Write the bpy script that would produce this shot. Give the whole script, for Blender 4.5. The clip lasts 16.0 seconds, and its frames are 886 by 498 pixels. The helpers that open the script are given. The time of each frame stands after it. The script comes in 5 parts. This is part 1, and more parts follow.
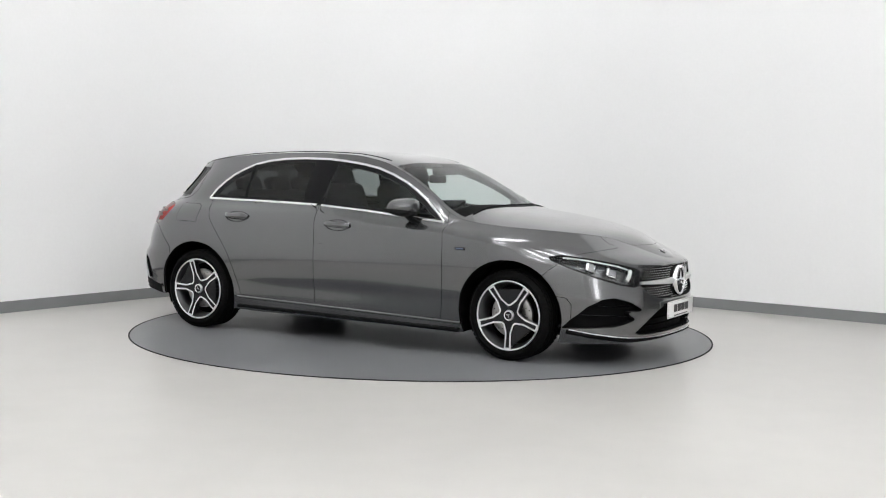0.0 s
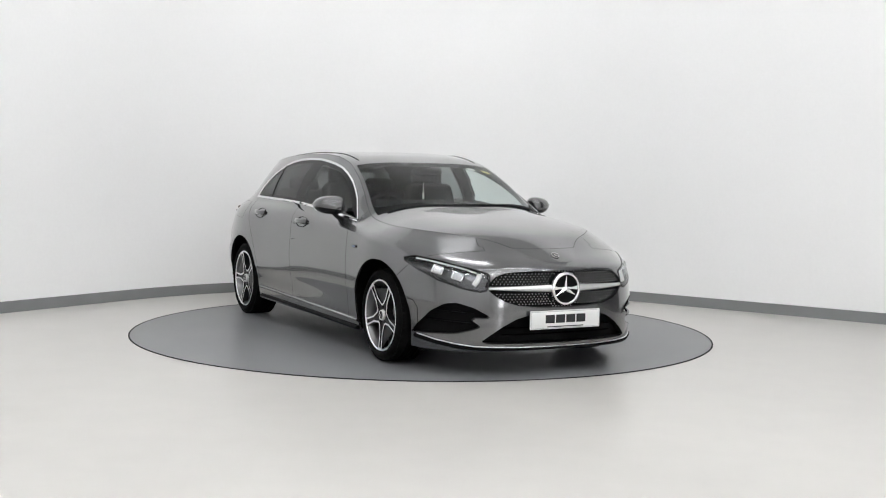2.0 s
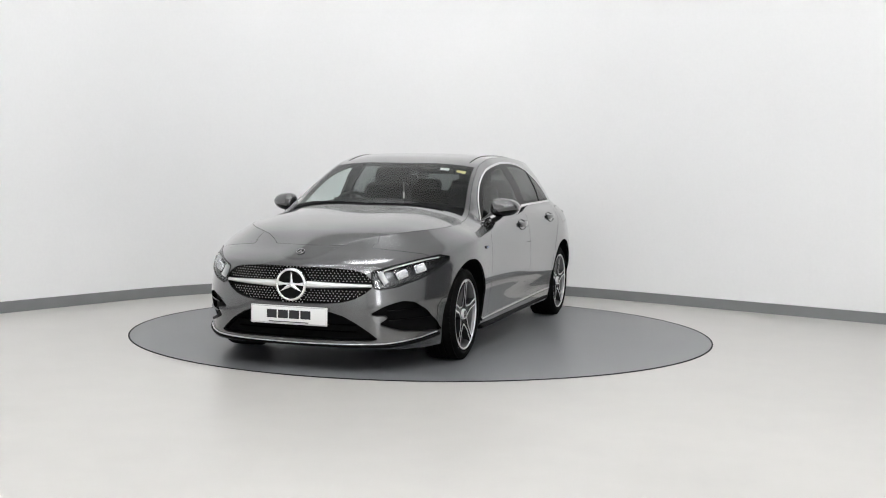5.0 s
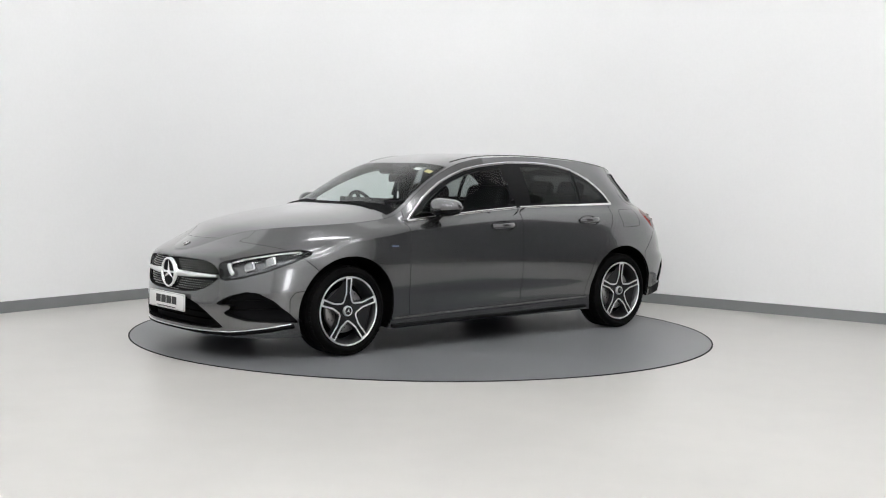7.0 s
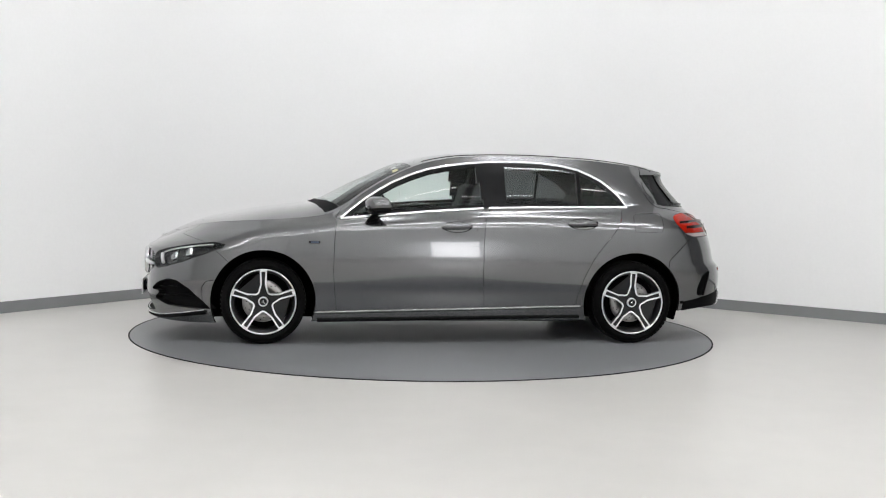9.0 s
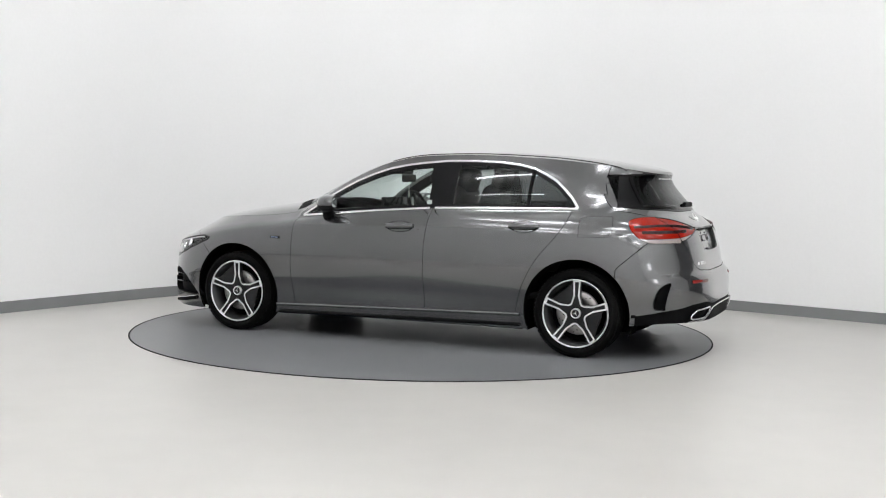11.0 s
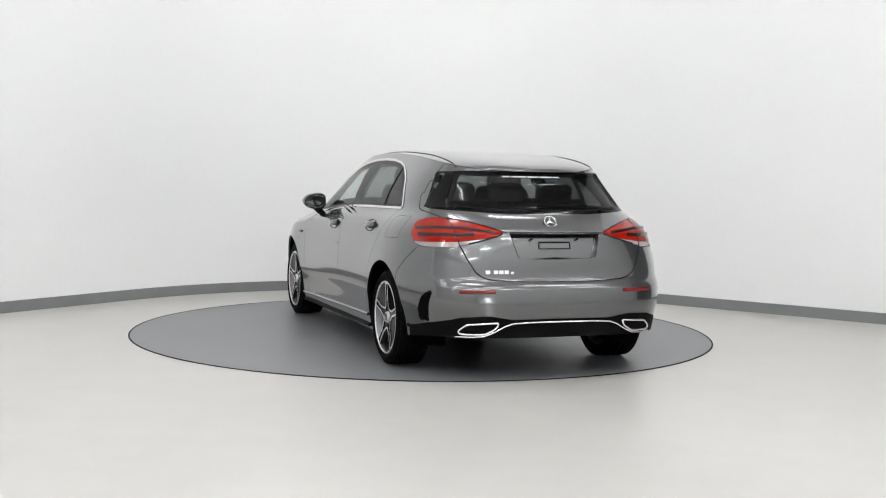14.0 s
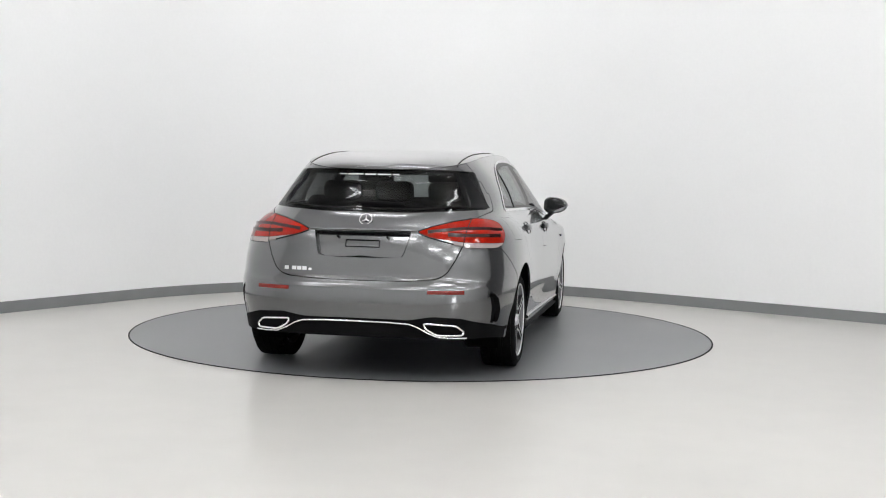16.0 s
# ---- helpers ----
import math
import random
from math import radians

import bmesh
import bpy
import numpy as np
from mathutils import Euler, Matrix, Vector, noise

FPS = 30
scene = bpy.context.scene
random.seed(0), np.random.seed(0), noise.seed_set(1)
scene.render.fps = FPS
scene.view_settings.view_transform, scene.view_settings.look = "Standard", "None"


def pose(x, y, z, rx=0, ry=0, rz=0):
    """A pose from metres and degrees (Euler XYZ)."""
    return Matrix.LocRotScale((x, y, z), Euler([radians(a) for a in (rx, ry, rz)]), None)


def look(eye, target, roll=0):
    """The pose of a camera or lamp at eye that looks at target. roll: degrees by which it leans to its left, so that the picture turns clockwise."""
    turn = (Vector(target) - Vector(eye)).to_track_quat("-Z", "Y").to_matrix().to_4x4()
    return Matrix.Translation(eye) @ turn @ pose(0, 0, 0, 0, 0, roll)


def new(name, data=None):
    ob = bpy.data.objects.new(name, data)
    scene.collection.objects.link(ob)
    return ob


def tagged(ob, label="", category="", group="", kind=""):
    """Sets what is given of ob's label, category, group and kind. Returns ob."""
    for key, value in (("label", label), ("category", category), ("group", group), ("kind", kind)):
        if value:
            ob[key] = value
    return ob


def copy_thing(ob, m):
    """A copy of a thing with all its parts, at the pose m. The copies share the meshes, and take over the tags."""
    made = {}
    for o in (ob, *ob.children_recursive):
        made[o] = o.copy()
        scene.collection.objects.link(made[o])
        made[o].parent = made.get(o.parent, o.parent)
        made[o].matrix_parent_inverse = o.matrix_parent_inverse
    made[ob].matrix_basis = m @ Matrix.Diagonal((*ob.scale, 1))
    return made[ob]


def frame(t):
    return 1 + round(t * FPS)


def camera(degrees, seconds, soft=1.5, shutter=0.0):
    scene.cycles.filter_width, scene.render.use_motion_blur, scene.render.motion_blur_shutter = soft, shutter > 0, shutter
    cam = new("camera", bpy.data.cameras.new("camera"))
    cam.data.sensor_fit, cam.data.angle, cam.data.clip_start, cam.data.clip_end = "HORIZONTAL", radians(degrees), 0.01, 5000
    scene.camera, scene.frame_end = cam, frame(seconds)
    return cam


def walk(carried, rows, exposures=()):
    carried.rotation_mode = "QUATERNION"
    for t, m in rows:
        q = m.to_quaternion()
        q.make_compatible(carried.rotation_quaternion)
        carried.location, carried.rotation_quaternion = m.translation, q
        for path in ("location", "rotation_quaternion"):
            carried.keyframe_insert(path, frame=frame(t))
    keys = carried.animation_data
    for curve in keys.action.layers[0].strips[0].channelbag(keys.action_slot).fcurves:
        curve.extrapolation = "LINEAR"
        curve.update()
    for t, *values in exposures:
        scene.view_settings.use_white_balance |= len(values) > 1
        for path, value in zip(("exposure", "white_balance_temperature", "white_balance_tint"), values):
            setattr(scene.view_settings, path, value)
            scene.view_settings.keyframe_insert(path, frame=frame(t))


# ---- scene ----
cam = camera(41.985, 16.0, soft=1.1)
EYE = Vector((0.0, -9.135, 1.266))
CAM_POSE = Matrix.Translation(EYE) @ pose(0, 0, 0, 90 - 3.854, 0, -0.972) @ pose(0, 0, 0, 0, 0, 1.072)
walk(cam, [(0.0, CAM_POSE), (16.0, CAM_POSE)], exposures=[(0.0, 0.0), (16.0, 0.0)])

# ---- room plan: a rounded corner of a white hall ----
CORNER = Vector((-0.74, 4.60))
ALONG_L = Vector((-0.576, -0.817)).normalized()
ALONG_R = Vector((0.787, -0.617)).normalized()
FILLET = 3.3
LEN_L, LEN_R = 14.0, 13.0
CEILING = 5.8
WHITE_R = 7.4  # white wall ends here; an added unseen grey wall stands for the dark hall

# ---- world: the hall is closed, so almost nothing comes from outside ----
world = bpy.data.worlds.new("world")
scene.world = world
world.use_nodes = True
world.node_tree.nodes["Background"].inputs[0].default_value = (0.8, 0.85, 0.9, 1)
world.node_tree.nodes["Background"].inputs[1].default_value = 0.05

# ---- lights: rows of LED battens on the ceiling ----
BATTEN_GLOW = 27.5
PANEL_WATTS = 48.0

# x, y and turn of each batten: rows along the hall, from the rounded corner to the wall behind the camera
BATTEN_LEN = 1.5
HALL_TURN = math.degrees(math.atan2(ALONG_R.y, ALONG_R.x)) + 48
BATTENS = []
for da in (3.3, 6.0, 8.7, 11.4):
    for db in (3.2, 5.9, 8.6, 11.3):
        spot = CORNER + ALONG_L * da + ALONG_R * db
        BATTENS.append((spot.x, spot.y, HALL_TURN))


# ---- materials ----
def material(name, colour, rough=0.5, metal=0.0, coat=0.0, coat_rough=0.03, vary=0.0, scale=8.0, bump=0.0, bump_scale=60.0, spec=0.5,
             stain=0.0, stain_scale=1.5):
    """A principled material whose colour and roughness vary at two scales."""
    m = bpy.data.materials.new(name)
    m.use_nodes = True
    nt = m.node_tree
    b = nt.nodes["Principled BSDF"]
    b.inputs["Base Color"].default_value = (*colour, 1)
    b.inputs["Roughness"].default_value = rough
    b.inputs["Metallic"].default_value = metal
    b.inputs["Coat Weight"].default_value = coat
    b.inputs["Coat Roughness"].default_value = coat_rough
    b.inputs["Specular IOR Level"].default_value = spec
    co = nt.nodes.new("ShaderNodeTexCoord")
    if vary or stain:
        fine = nt.nodes.new("ShaderNodeTexNoise")
        fine.inputs["Scale"].default_value, fine.inputs["Detail"].default_value = scale, 5
        big = nt.nodes.new("ShaderNodeTexNoise")
        big.inputs["Scale"].default_value, big.inputs["Detail"].default_value = stain_scale, 4
        nt.links.new(co.outputs["Object"], fine.inputs["Vector"])
        nt.links.new(co.outputs["Object"], big.inputs["Vector"])
        total = None
        for node, amount in ((fine, vary), (big, stain)):
            r = nt.nodes.new("ShaderNodeMapRange")
            r.inputs["From Min"].default_value, r.inputs["From Max"].default_value = 0.3, 0.7
            r.inputs["To Min"].default_value, r.inputs["To Max"].default_value = 1 - amount, 1 + amount * 0.5
            nt.links.new(node.outputs["Fac"], r.inputs["Value"])
            if total is None:
                total = r.outputs["Result"]
            else:
                mul = nt.nodes.new("ShaderNodeMath")
                mul.operation = "MULTIPLY"
                nt.links.new(total, mul.inputs[0])
                nt.links.new(r.outputs["Result"], mul.inputs[1])
                total = mul.outputs[0]
        hsv = nt.nodes.new("ShaderNodeHueSaturation")
        hsv.inputs["Color"].default_value = (*colour, 1)
        nt.links.new(total, hsv.inputs["Value"])
        nt.links.new(hsv.outputs["Color"], b.inputs["Base Color"])
        rr = nt.nodes.new("ShaderNodeMath")
        rr.operation = "MULTIPLY"
        rr.inputs[1].default_value = rough
        nt.links.new(total, rr.inputs[0])
        nt.links.new(rr.outputs[0], b.inputs["Roughness"])
    if bump:
        n = nt.nodes.new("ShaderNodeTexNoise")
        n.inputs["Scale"].default_value, n.inputs["Detail"].default_value = bump_scale, 4
        nt.links.new(co.outputs["Object"], n.inputs["Vector"])
        bp = nt.nodes.new("ShaderNodeBump")
        bp.inputs["Strength"].default_value, bp.inputs["Distance"].default_value = bump, 0.01
        nt.links.new(n.outputs["Fac"], bp.inputs["Height"])
        nt.links.new(bp.outputs["Normal"], b.inputs["Normal"])
    return m


def glass_material(name, tint, base=0.035):
    """Thin glass: it lets tinted light straight through, and mirrors more at a slant."""
    m = bpy.data.materials.new(name)
    m.use_nodes = True
    nt = m.node_tree
    nt.nodes.remove(nt.nodes["Principled BSDF"])
    out = nt.nodes["Material Output"]
    tr, gl = nt.nodes.new("ShaderNodeBsdfTransparent"), nt.nodes.new("ShaderNodeBsdfGlossy")
    tr.inputs["Color"].default_value = (*tint, 1)
    gl.inputs["Roughness"].default_value = 0.01
    lw, mx = nt.nodes.new("ShaderNodeLayerWeight"), nt.nodes.new("ShaderNodeMixShader")
    lw.inputs["Blend"].default_value = 0.5
    pw, ma = nt.nodes.new("ShaderNodeMath"), nt.nodes.new("ShaderNodeMath")
    pw.operation, ma.operation = "POWER", "MULTIPLY_ADD"
    pw.inputs[1].default_value = 5.0
    ma.inputs[1].default_value, ma.inputs[2].default_value = 0.88, base
    nt.links.new(lw.outputs["Facing"], pw.inputs[0])
    nt.links.new(pw.outputs[0], ma.inputs[0])
    nt.links.new(ma.outputs[0], mx.inputs[0])
    nt.links.new(tr.outputs[0], mx.inputs[1])
    nt.links.new(gl.outputs[0], mx.inputs[2])
    nt.links.new(mx.outputs[0], out.inputs["Surface"])
    return m


OPAL_GLOW = material("opal_diffuser", (0.8, 0.8, 0.8), 0.5)
OPAL_GLOW.node_tree.nodes["Principled BSDF"].inputs["Emission Color"].default_value = (0.98, 0.99, 1.0, 1)
OPAL_GLOW.node_tree.nodes["Principled BSDF"].inputs["Emission Strength"].default_value = BATTEN_GLOW
WALL_PAINT = material("white_wall_paint", (0.88, 0.88, 0.88), 0.75, vary=0.012, scale=40, stain=0.02, stain_scale=0.35, bump=0.03, bump_scale=120)
FLOOR_PAINT = material("cream_floor_resin", (0.58, 0.565, 0.54), 0.30, vary=0.03, scale=4, stain=0.06, stain_scale=0.7, bump=0.02, bump_scale=30, spec=0.35)
BOARD_PAINT = material("grey_skirting", (0.21, 0.215, 0.22), 0.5, vary=0.05, scale=6)
TABLE_RUBBER = material("grey_turntable_rubber", (0.19, 0.196, 0.204), 0.36, vary=0.06, scale=60, stain=0.16, stain_scale=0.9, bump=0.05, bump_scale=200, spec=0.4)
BLACK_GAP = material("black_gap", (0.005, 0.005, 0.005), 0.8, vary=0.1, spec=0.05)
PAINT = material("grey_metallic_paint", (0.125, 0.126, 0.13), 0.17, 0.85, coat=1.0, coat_rough=0.02, vary=0.02, scale=60, stain=0.015, stain_scale=3)
BLACK_GLOSS = material("black_gloss_trim", (0.004, 0.004, 0.0045), 0.10, vary=0.05, spec=0.3)
PILLAR_BLACK = material("pillar_black", (0.004, 0.004, 0.0045), 0.3, vary=0.05, spec=0.12)
GRILLE_BLACK = material("grille_black", (0.004, 0.004, 0.004), 0.6, vary=0.05, spec=0.1)
GREY_WALL = material("dark_grey_wall", (0.10, 0.10, 0.105), 0.8, vary=0.1, scale=3)
LAMP_GREY = material("lamp_grey", (0.16, 0.16, 0.165), 0.22, 0.9, vary=0.05)
BLACK_PLASTIC = material("black_plastic", (0.005, 0.005, 0.0055), 0.6, vary=0.1, spec=0.05, scale=30, bump=0.05, bump_scale=300)
UNDERBODY = material("dark_underbody", (0.003, 0.003, 0.003), 0.9, spec=0.03, vary=0.2, scale=12)
CHROME = material("satin_chrome", (0.82, 0.82, 0.83), 0.12, 1.0, vary=0.02)
SILVER = material("machined_aluminium", (0.84, 0.84, 0.85), 0.36, 1.0, vary=0.03, scale=40)
RIM_GREY = material("dark_rim_lacquer", (0.008, 0.008, 0.009), 0.3, 0.0, spec=0.3, coat=0.1, vary=0.05)
RUBBER = material("tyre_rubber", (0.005, 0.005, 0.005), 0.8, spec=0.06, vary=0.15, scale=25, bump=0.08, bump_scale=180)
DISC_STEEL = material("brake_steel", (0.34, 0.33, 0.32), 0.4, 0.9, vary=0.1, scale=30)
GLASS = glass_material("clear_glass", (0.84, 0.90, 0.88))
SCREEN_GLASS = glass_material("windscreen_glass", (0.80, 0.86, 0.85))
PRIVACY = glass_material("privacy_glass", (0.30, 0.32, 0.32))
REAR_TINT = glass_material("rear_tint_glass", (0.18, 0.19, 0.19), 0.02)
LENS = glass_material("lamp_lens", (0.93, 0.94, 0.95))
RED_LENS = material("red_lamp_lens", (0.26, 0.006, 0.001), 0.08, spec=0.3, vary=0.05, scale=50)
WHITE_LENS = material("clear_lamp_strip", (0.80, 0.80, 0.79), 0.15, coat=1.0, vary=0.06, scale=60)
TAIL_STRIP = material("tail_lamp_strip", (0.34, 0.28, 0.27), 0.15, coat=0.6, vary=0.1, scale=90)
DARK_RED = material("dark_red_lens", (0.03, 0.002, 0.002), 0.2, coat=0.2, vary=0.05)
REFLECTOR = material("red_reflector", (0.17, 0.006, 0.004), 0.15, coat=0.3, vary=0.05)
FABRIC = material("dark_seat_leather", (0.008, 0.008, 0.0085), 0.7, spec=0.12, vary=0.15, scale=20, bump=0.1, bump_scale=200)
LINER = material("grey_headliner", (0.09, 0.09, 0.088), 0.9, vary=0.05, scale=30)
PLATE_WHITE = material("white_plate", (0.80, 0.80, 0.79), 0.3, vary=0.02)
PRINT_BLACK = material("black_print", (0.012, 0.012, 0.014), 0.5, vary=0.05)
PAPER = material("paper_sticker", (0.75, 0.75, 0.72), 0.6, vary=0.04)
YELLOW_PAPER = material("yellow_sticker", (0.72, 0.62, 0.25), 0.6, vary=0.04)
MIRROR = material("mirror_glass", (0.85, 0.86, 0.87), 0.01, 1.0)


# ---- helpers for building ----
def mesh_from(bm, name, mat, smooth=True):
    me = bpy.data.meshes.new(name)
    if smooth:
        bm.normal_update()
        for e in bm.edges:
            if len(e.link_faces) == 2 and e.calc_face_angle(0) > 1.2:
                e.smooth = False
    bm.to_mesh(me)
    bm.free()
    mats = mat if isinstance(mat, (list, tuple)) else [mat]
    for m in mats:
        me.materials.append(m)
    me.polygons.foreach_set("use_smooth", [smooth] * len(me.polygons))
    return me


def part(name, bm, mat, parent, label="", smooth=True):
    ob = new(name, mesh_from(bm, name, mat, smooth))
    ob.parent = parent
    if label:
        tagged(ob, label)
    return ob


def box(bm, cx, cy, cz, sx, sy, sz, bevel=0.0, m=None, segs=2):
    """A box with rounded edges, added to bm."""
    t = bmesh.new()
    bmesh.ops.create_cube(t, size=1)
    bmesh.ops.scale(t, vec=(sx, sy, sz), verts=t.verts)
    if bevel:
        bmesh.ops.bevel(t, geom=t.edges[:], offset=bevel, segments=segs, affect="EDGES", profile=0.5)
    bmesh.ops.translate(t, vec=(cx, cy, cz), verts=t.verts)
    if m is not None:
        bmesh.ops.transform(t, matrix=m, verts=t.verts)
    merge(bm, t)
    return bm


def merge(bm, t, mat=None):
    vs = [bm.verts.new(v.co) for v in t.verts]
    for i, v in enumerate(t.verts):
        v.index = i
    for f in t.faces:
        try:
            g = bm.faces.new([vs[v.index] for v in f.verts])
            g.material_index = f.material_index if mat is None else mat
        except ValueError:
            pass
    t.free()
    return bm


def lathe(bm, profile, segs=64, mat=0):
    """Turns (radius, y) pairs about the y axis."""
    rings = []
    for r, y in profile:
        rings.append([bm.verts.new((r * math.cos(2 * math.pi * k / segs), y, r * math.sin(2 * math.pi * k / segs))) for k in range(segs)])
    for a, b in zip(rings, rings[1:]):
        for k in range(segs):
            f = bm.faces.new((a[k], a[(k + 1) % segs], b[(k + 1) % segs], b[k]))
            f.material_index = mat
    return rings


def tube(bm, pts, rx, rz=None, sides=8, closed=False, up=(0, 0, 1)):
    """An oval tube along pts; rx across, rz along up."""
    rz = rx if rz is None else rz
    pts = [Vector(p) for p in pts]
    n, rings = len(pts), []
    for i, p in enumerate(pts):
        a = pts[i - 1] if i or closed else pts[0]
        b = pts[(i + 1) % n] if i < n - 1 or closed else pts[-1]
        d = (b - a).normalized()
        u = Vector(up)
        s = d.cross(u)
        s = s.normalized() if s.length > 1e-6 else Vector((1, 0, 0))
        u = s.cross(d).normalized()
        rings.append([bm.verts.new(p + s * rx * math.cos(2 * math.pi * k / sides) + u * rz * math.sin(2 * math.pi * k / sides)) for k in range(sides)])
    pairs = list(zip(rings, rings[1:])) + ([(rings[-1], rings[0])] if closed else [])
    for a, b in pairs:
        for k in range(sides):
            bm.faces.new((a[k], a[(k + 1) % sides], b[(k + 1) % sides], b[k]))
    if not closed:
        bm.faces.new(rings[0][::-1])
        bm.faces.new(rings[-1])
    return bm


def pchip(xs, ys):
    """A smooth curve through points that makes no overshoot."""
    xs, ys = np.array(xs, float), np.array(ys, float)
    h, d = np.diff(xs), np.diff(ys) / np.diff(xs)
    m = np.zeros(len(xs))
    m[0], m[-1] = d[0], d[-1]
    for i in range(1, len(xs) - 1):
        if d[i - 1] * d[i] > 0:
            w1, w2 = 2 * h[i] + h[i - 1], h[i] + 2 * h[i - 1]
            m[i] = (w1 + w2) / (w1 / d[i - 1] + w2 / d[i])

    def f(x):
        x = min(max(x, xs[0]), xs[-1])
        i = min(max(int(np.searchsorted(xs, x) - 1), 0), len(xs) - 2)
        t = (x - xs[i]) / h[i]
        return float((1 + 2 * t) * (1 - t) ** 2 * ys[i] + t * (1 - t) ** 2 * h[i] * m[i] + t * t * (3 - 2 * t) * ys[i + 1] + t * t * (t - 1) * h[i] * m[i + 1])
    return f


def curve(pairs):
    pairs = sorted(pairs)
    return pchip([p[0] for p in pairs], [p[1] for p in pairs])


def rounded(poly, r=0.02, n=5):
    """A closed outline with its corners rounded."""
    out, k = [], len(poly)
    for i in range(k):
        p, a, b = Vector(poly[i]), Vector(poly[i - 1]), Vector(poly[(i + 1) % k])
        ra = min(r, (a - p).length * 0.45)
        rb = min(r, (b - p).length * 0.45)
        s, e = p + (a - p).normalized() * ra, p + (b - p).normalized() * rb
        for j in range(n + 1):
            t = j / n
            q = s * (1 - t) ** 2 + p * 2 * t * (1 - t) + e * t * t
            out.append((q.x, q.y))
    return out


def inside(poly, u, v):
    c, j = False, len(poly) - 1
    for i in range(len(poly)):
        (xi, yi), (xj, yj) = poly[i], poly[j]
        if (yi > v) != (yj > v) and u < (xj - xi) * (v - yi) / (yj - yi) + xi:
            c = not c
        j = i
    return c


# ---- the room ----
def plan_path(inset=0.0, n=24):
    """The room's inner outline, clockwise seen from above, from the far end of the one wall to the far end of the other."""
    def p(v):
        return Vector(v)
    nl = Vector((-ALONG_L.y, ALONG_L.x))
    nl = nl if nl.dot(ALONG_R) > 0 else -nl
    nr = Vector((-ALONG_R.y, ALONG_R.x))
    nr = nr if nr.dot(ALONG_L) > 0 else -nr
    ang = ALONG_L.angle(ALONG_R)
    tl = FILLET / math.tan(ang / 2)
    a, b = CORNER + ALONG_L * tl, CORNER + ALONG_R * tl
    c = a + nl * FILLET
    a0, a1 = math.atan2(a.y - c.y, a.x - c.x), math.atan2(b.y - c.y, b.x - c.x)
    while a1 > a0:
        a1 -= 2 * math.pi
    r = FILLET - inset
    arc = [c + Vector((math.cos(a0 + (a1 - a0) * k / n), math.sin(a0 + (a1 - a0) * k / n))) * r for k in range(n + 1)]
    return [CORNER + ALONG_L * LEN_L + nl * inset] + arc + [CORNER + ALONG_R * WHITE_R + nr * inset]


def ribbon(inner, outer, z0, z1):
    """A wall along a path, with thickness."""
    bm = bmesh.new()
    rows = []
    for i, o in zip(inner, outer):
        rows.append([bm.verts.new((i.x, i.y, z0)), bm.verts.new((i.x, i.y, z1)), bm.verts.new((o.x, o.y, z1)), bm.verts.new((o.x, o.y, z0))])
    for a, b in zip(rows, rows[1:]):
        for k in range(4):
            bm.faces.new((a[k], a[(k + 1) % 4], b[(k + 1) % 4], b[k]))
    bm.faces.new(rows[0])
    bm.faces.new(rows[-1][::-1])
    bmesh.ops.recalc_face_normals(bm, faces=bm.faces)
    return bm


def structure(name, bm, mat, label, category, smooth=False):
    ob = new(name, mesh_from(bm, name, mat, smooth))
    return tagged(ob, label, category, kind="structure")


structure("wall_curved", ribbon(plan_path(0), plan_path(-0.2), 0, CEILING), WALL_PAINT, "smooth white painted studio wall with a rounded corner", "wall", True)
board = structure("baseboard", ribbon(plan_path(0.016), plan_path(0.0005), 0.0, 0.098), BOARD_PAINT, "mid-grey skirting strip along the white wall", "baseboard", True)
far_l, far_r = CORNER + ALONG_L * LEN_L, CORNER + ALONG_R * LEN_R
far_c = far_l + ALONG_R * LEN_R
# wall_grey is unseen, added so that the car's side mirrors a darker hall
for nm, p, q in (("wall_south", far_l, far_c), ("wall_east", far_c, far_r), ("wall_grey", CORNER + ALONG_R * (WHITE_R + 0.01), far_r)):
    d = (q - p).normalized()
    out = Vector((d.y, -d.x))
    out = out if out.dot(far_c - CORNER) * (-1 if nm == "wall_grey" else 1) > 0 else -out
    grey = nm == "wall_grey"
    structure(nm, ribbon([p, q], [p + out * 0.2, q + out * 0.2], 0, CEILING), GREY_WALL if grey else WALL_PAINT,
              "plain dark grey wall added out of view for the dark hall" if grey else "plain white painted studio wall", "wall")

# floor with a round opening for the turntable, ceiling
TABLE_R = 2.251
bm = bmesh.new()
SEG = 128
ring_a = [bm.verts.new(((TABLE_R + 0.008) * math.cos(2 * math.pi * k / SEG), (TABLE_R + 0.008) * math.sin(2 * math.pi * k / SEG), 0)) for k in range(SEG)]
ring_b = [bm.verts.new((16 * math.cos(2 * math.pi * k / SEG), -3 + 16 * math.sin(2 * math.pi * k / SEG), 0)) for k in range(SEG)]
ring_c = [bm.verts.new((v.co.x, v.co.y, -0.05)) for v in ring_a]
for k in range(SEG):
    j = (k + 1) % SEG
    bm.faces.new((ring_a[k], ring_b[k], ring_b[j], ring_a[j]))
    bm.faces.new((ring_c[k], ring_a[k], ring_a[j], ring_c[j])).material_index = 1
bm.faces.new(ring_c).material_index = 1
structure("floor", bm, [FLOOR_PAINT, BLACK_GAP], "glossy cream resin studio floor", "floor")

bm = bmesh.new()
box(bm, 0, -3, CEILING + 0.1, 32, 32, 0.2)
structure("ceiling", bm, WALL_PAINT, "plain white studio ceiling", "ceiling")

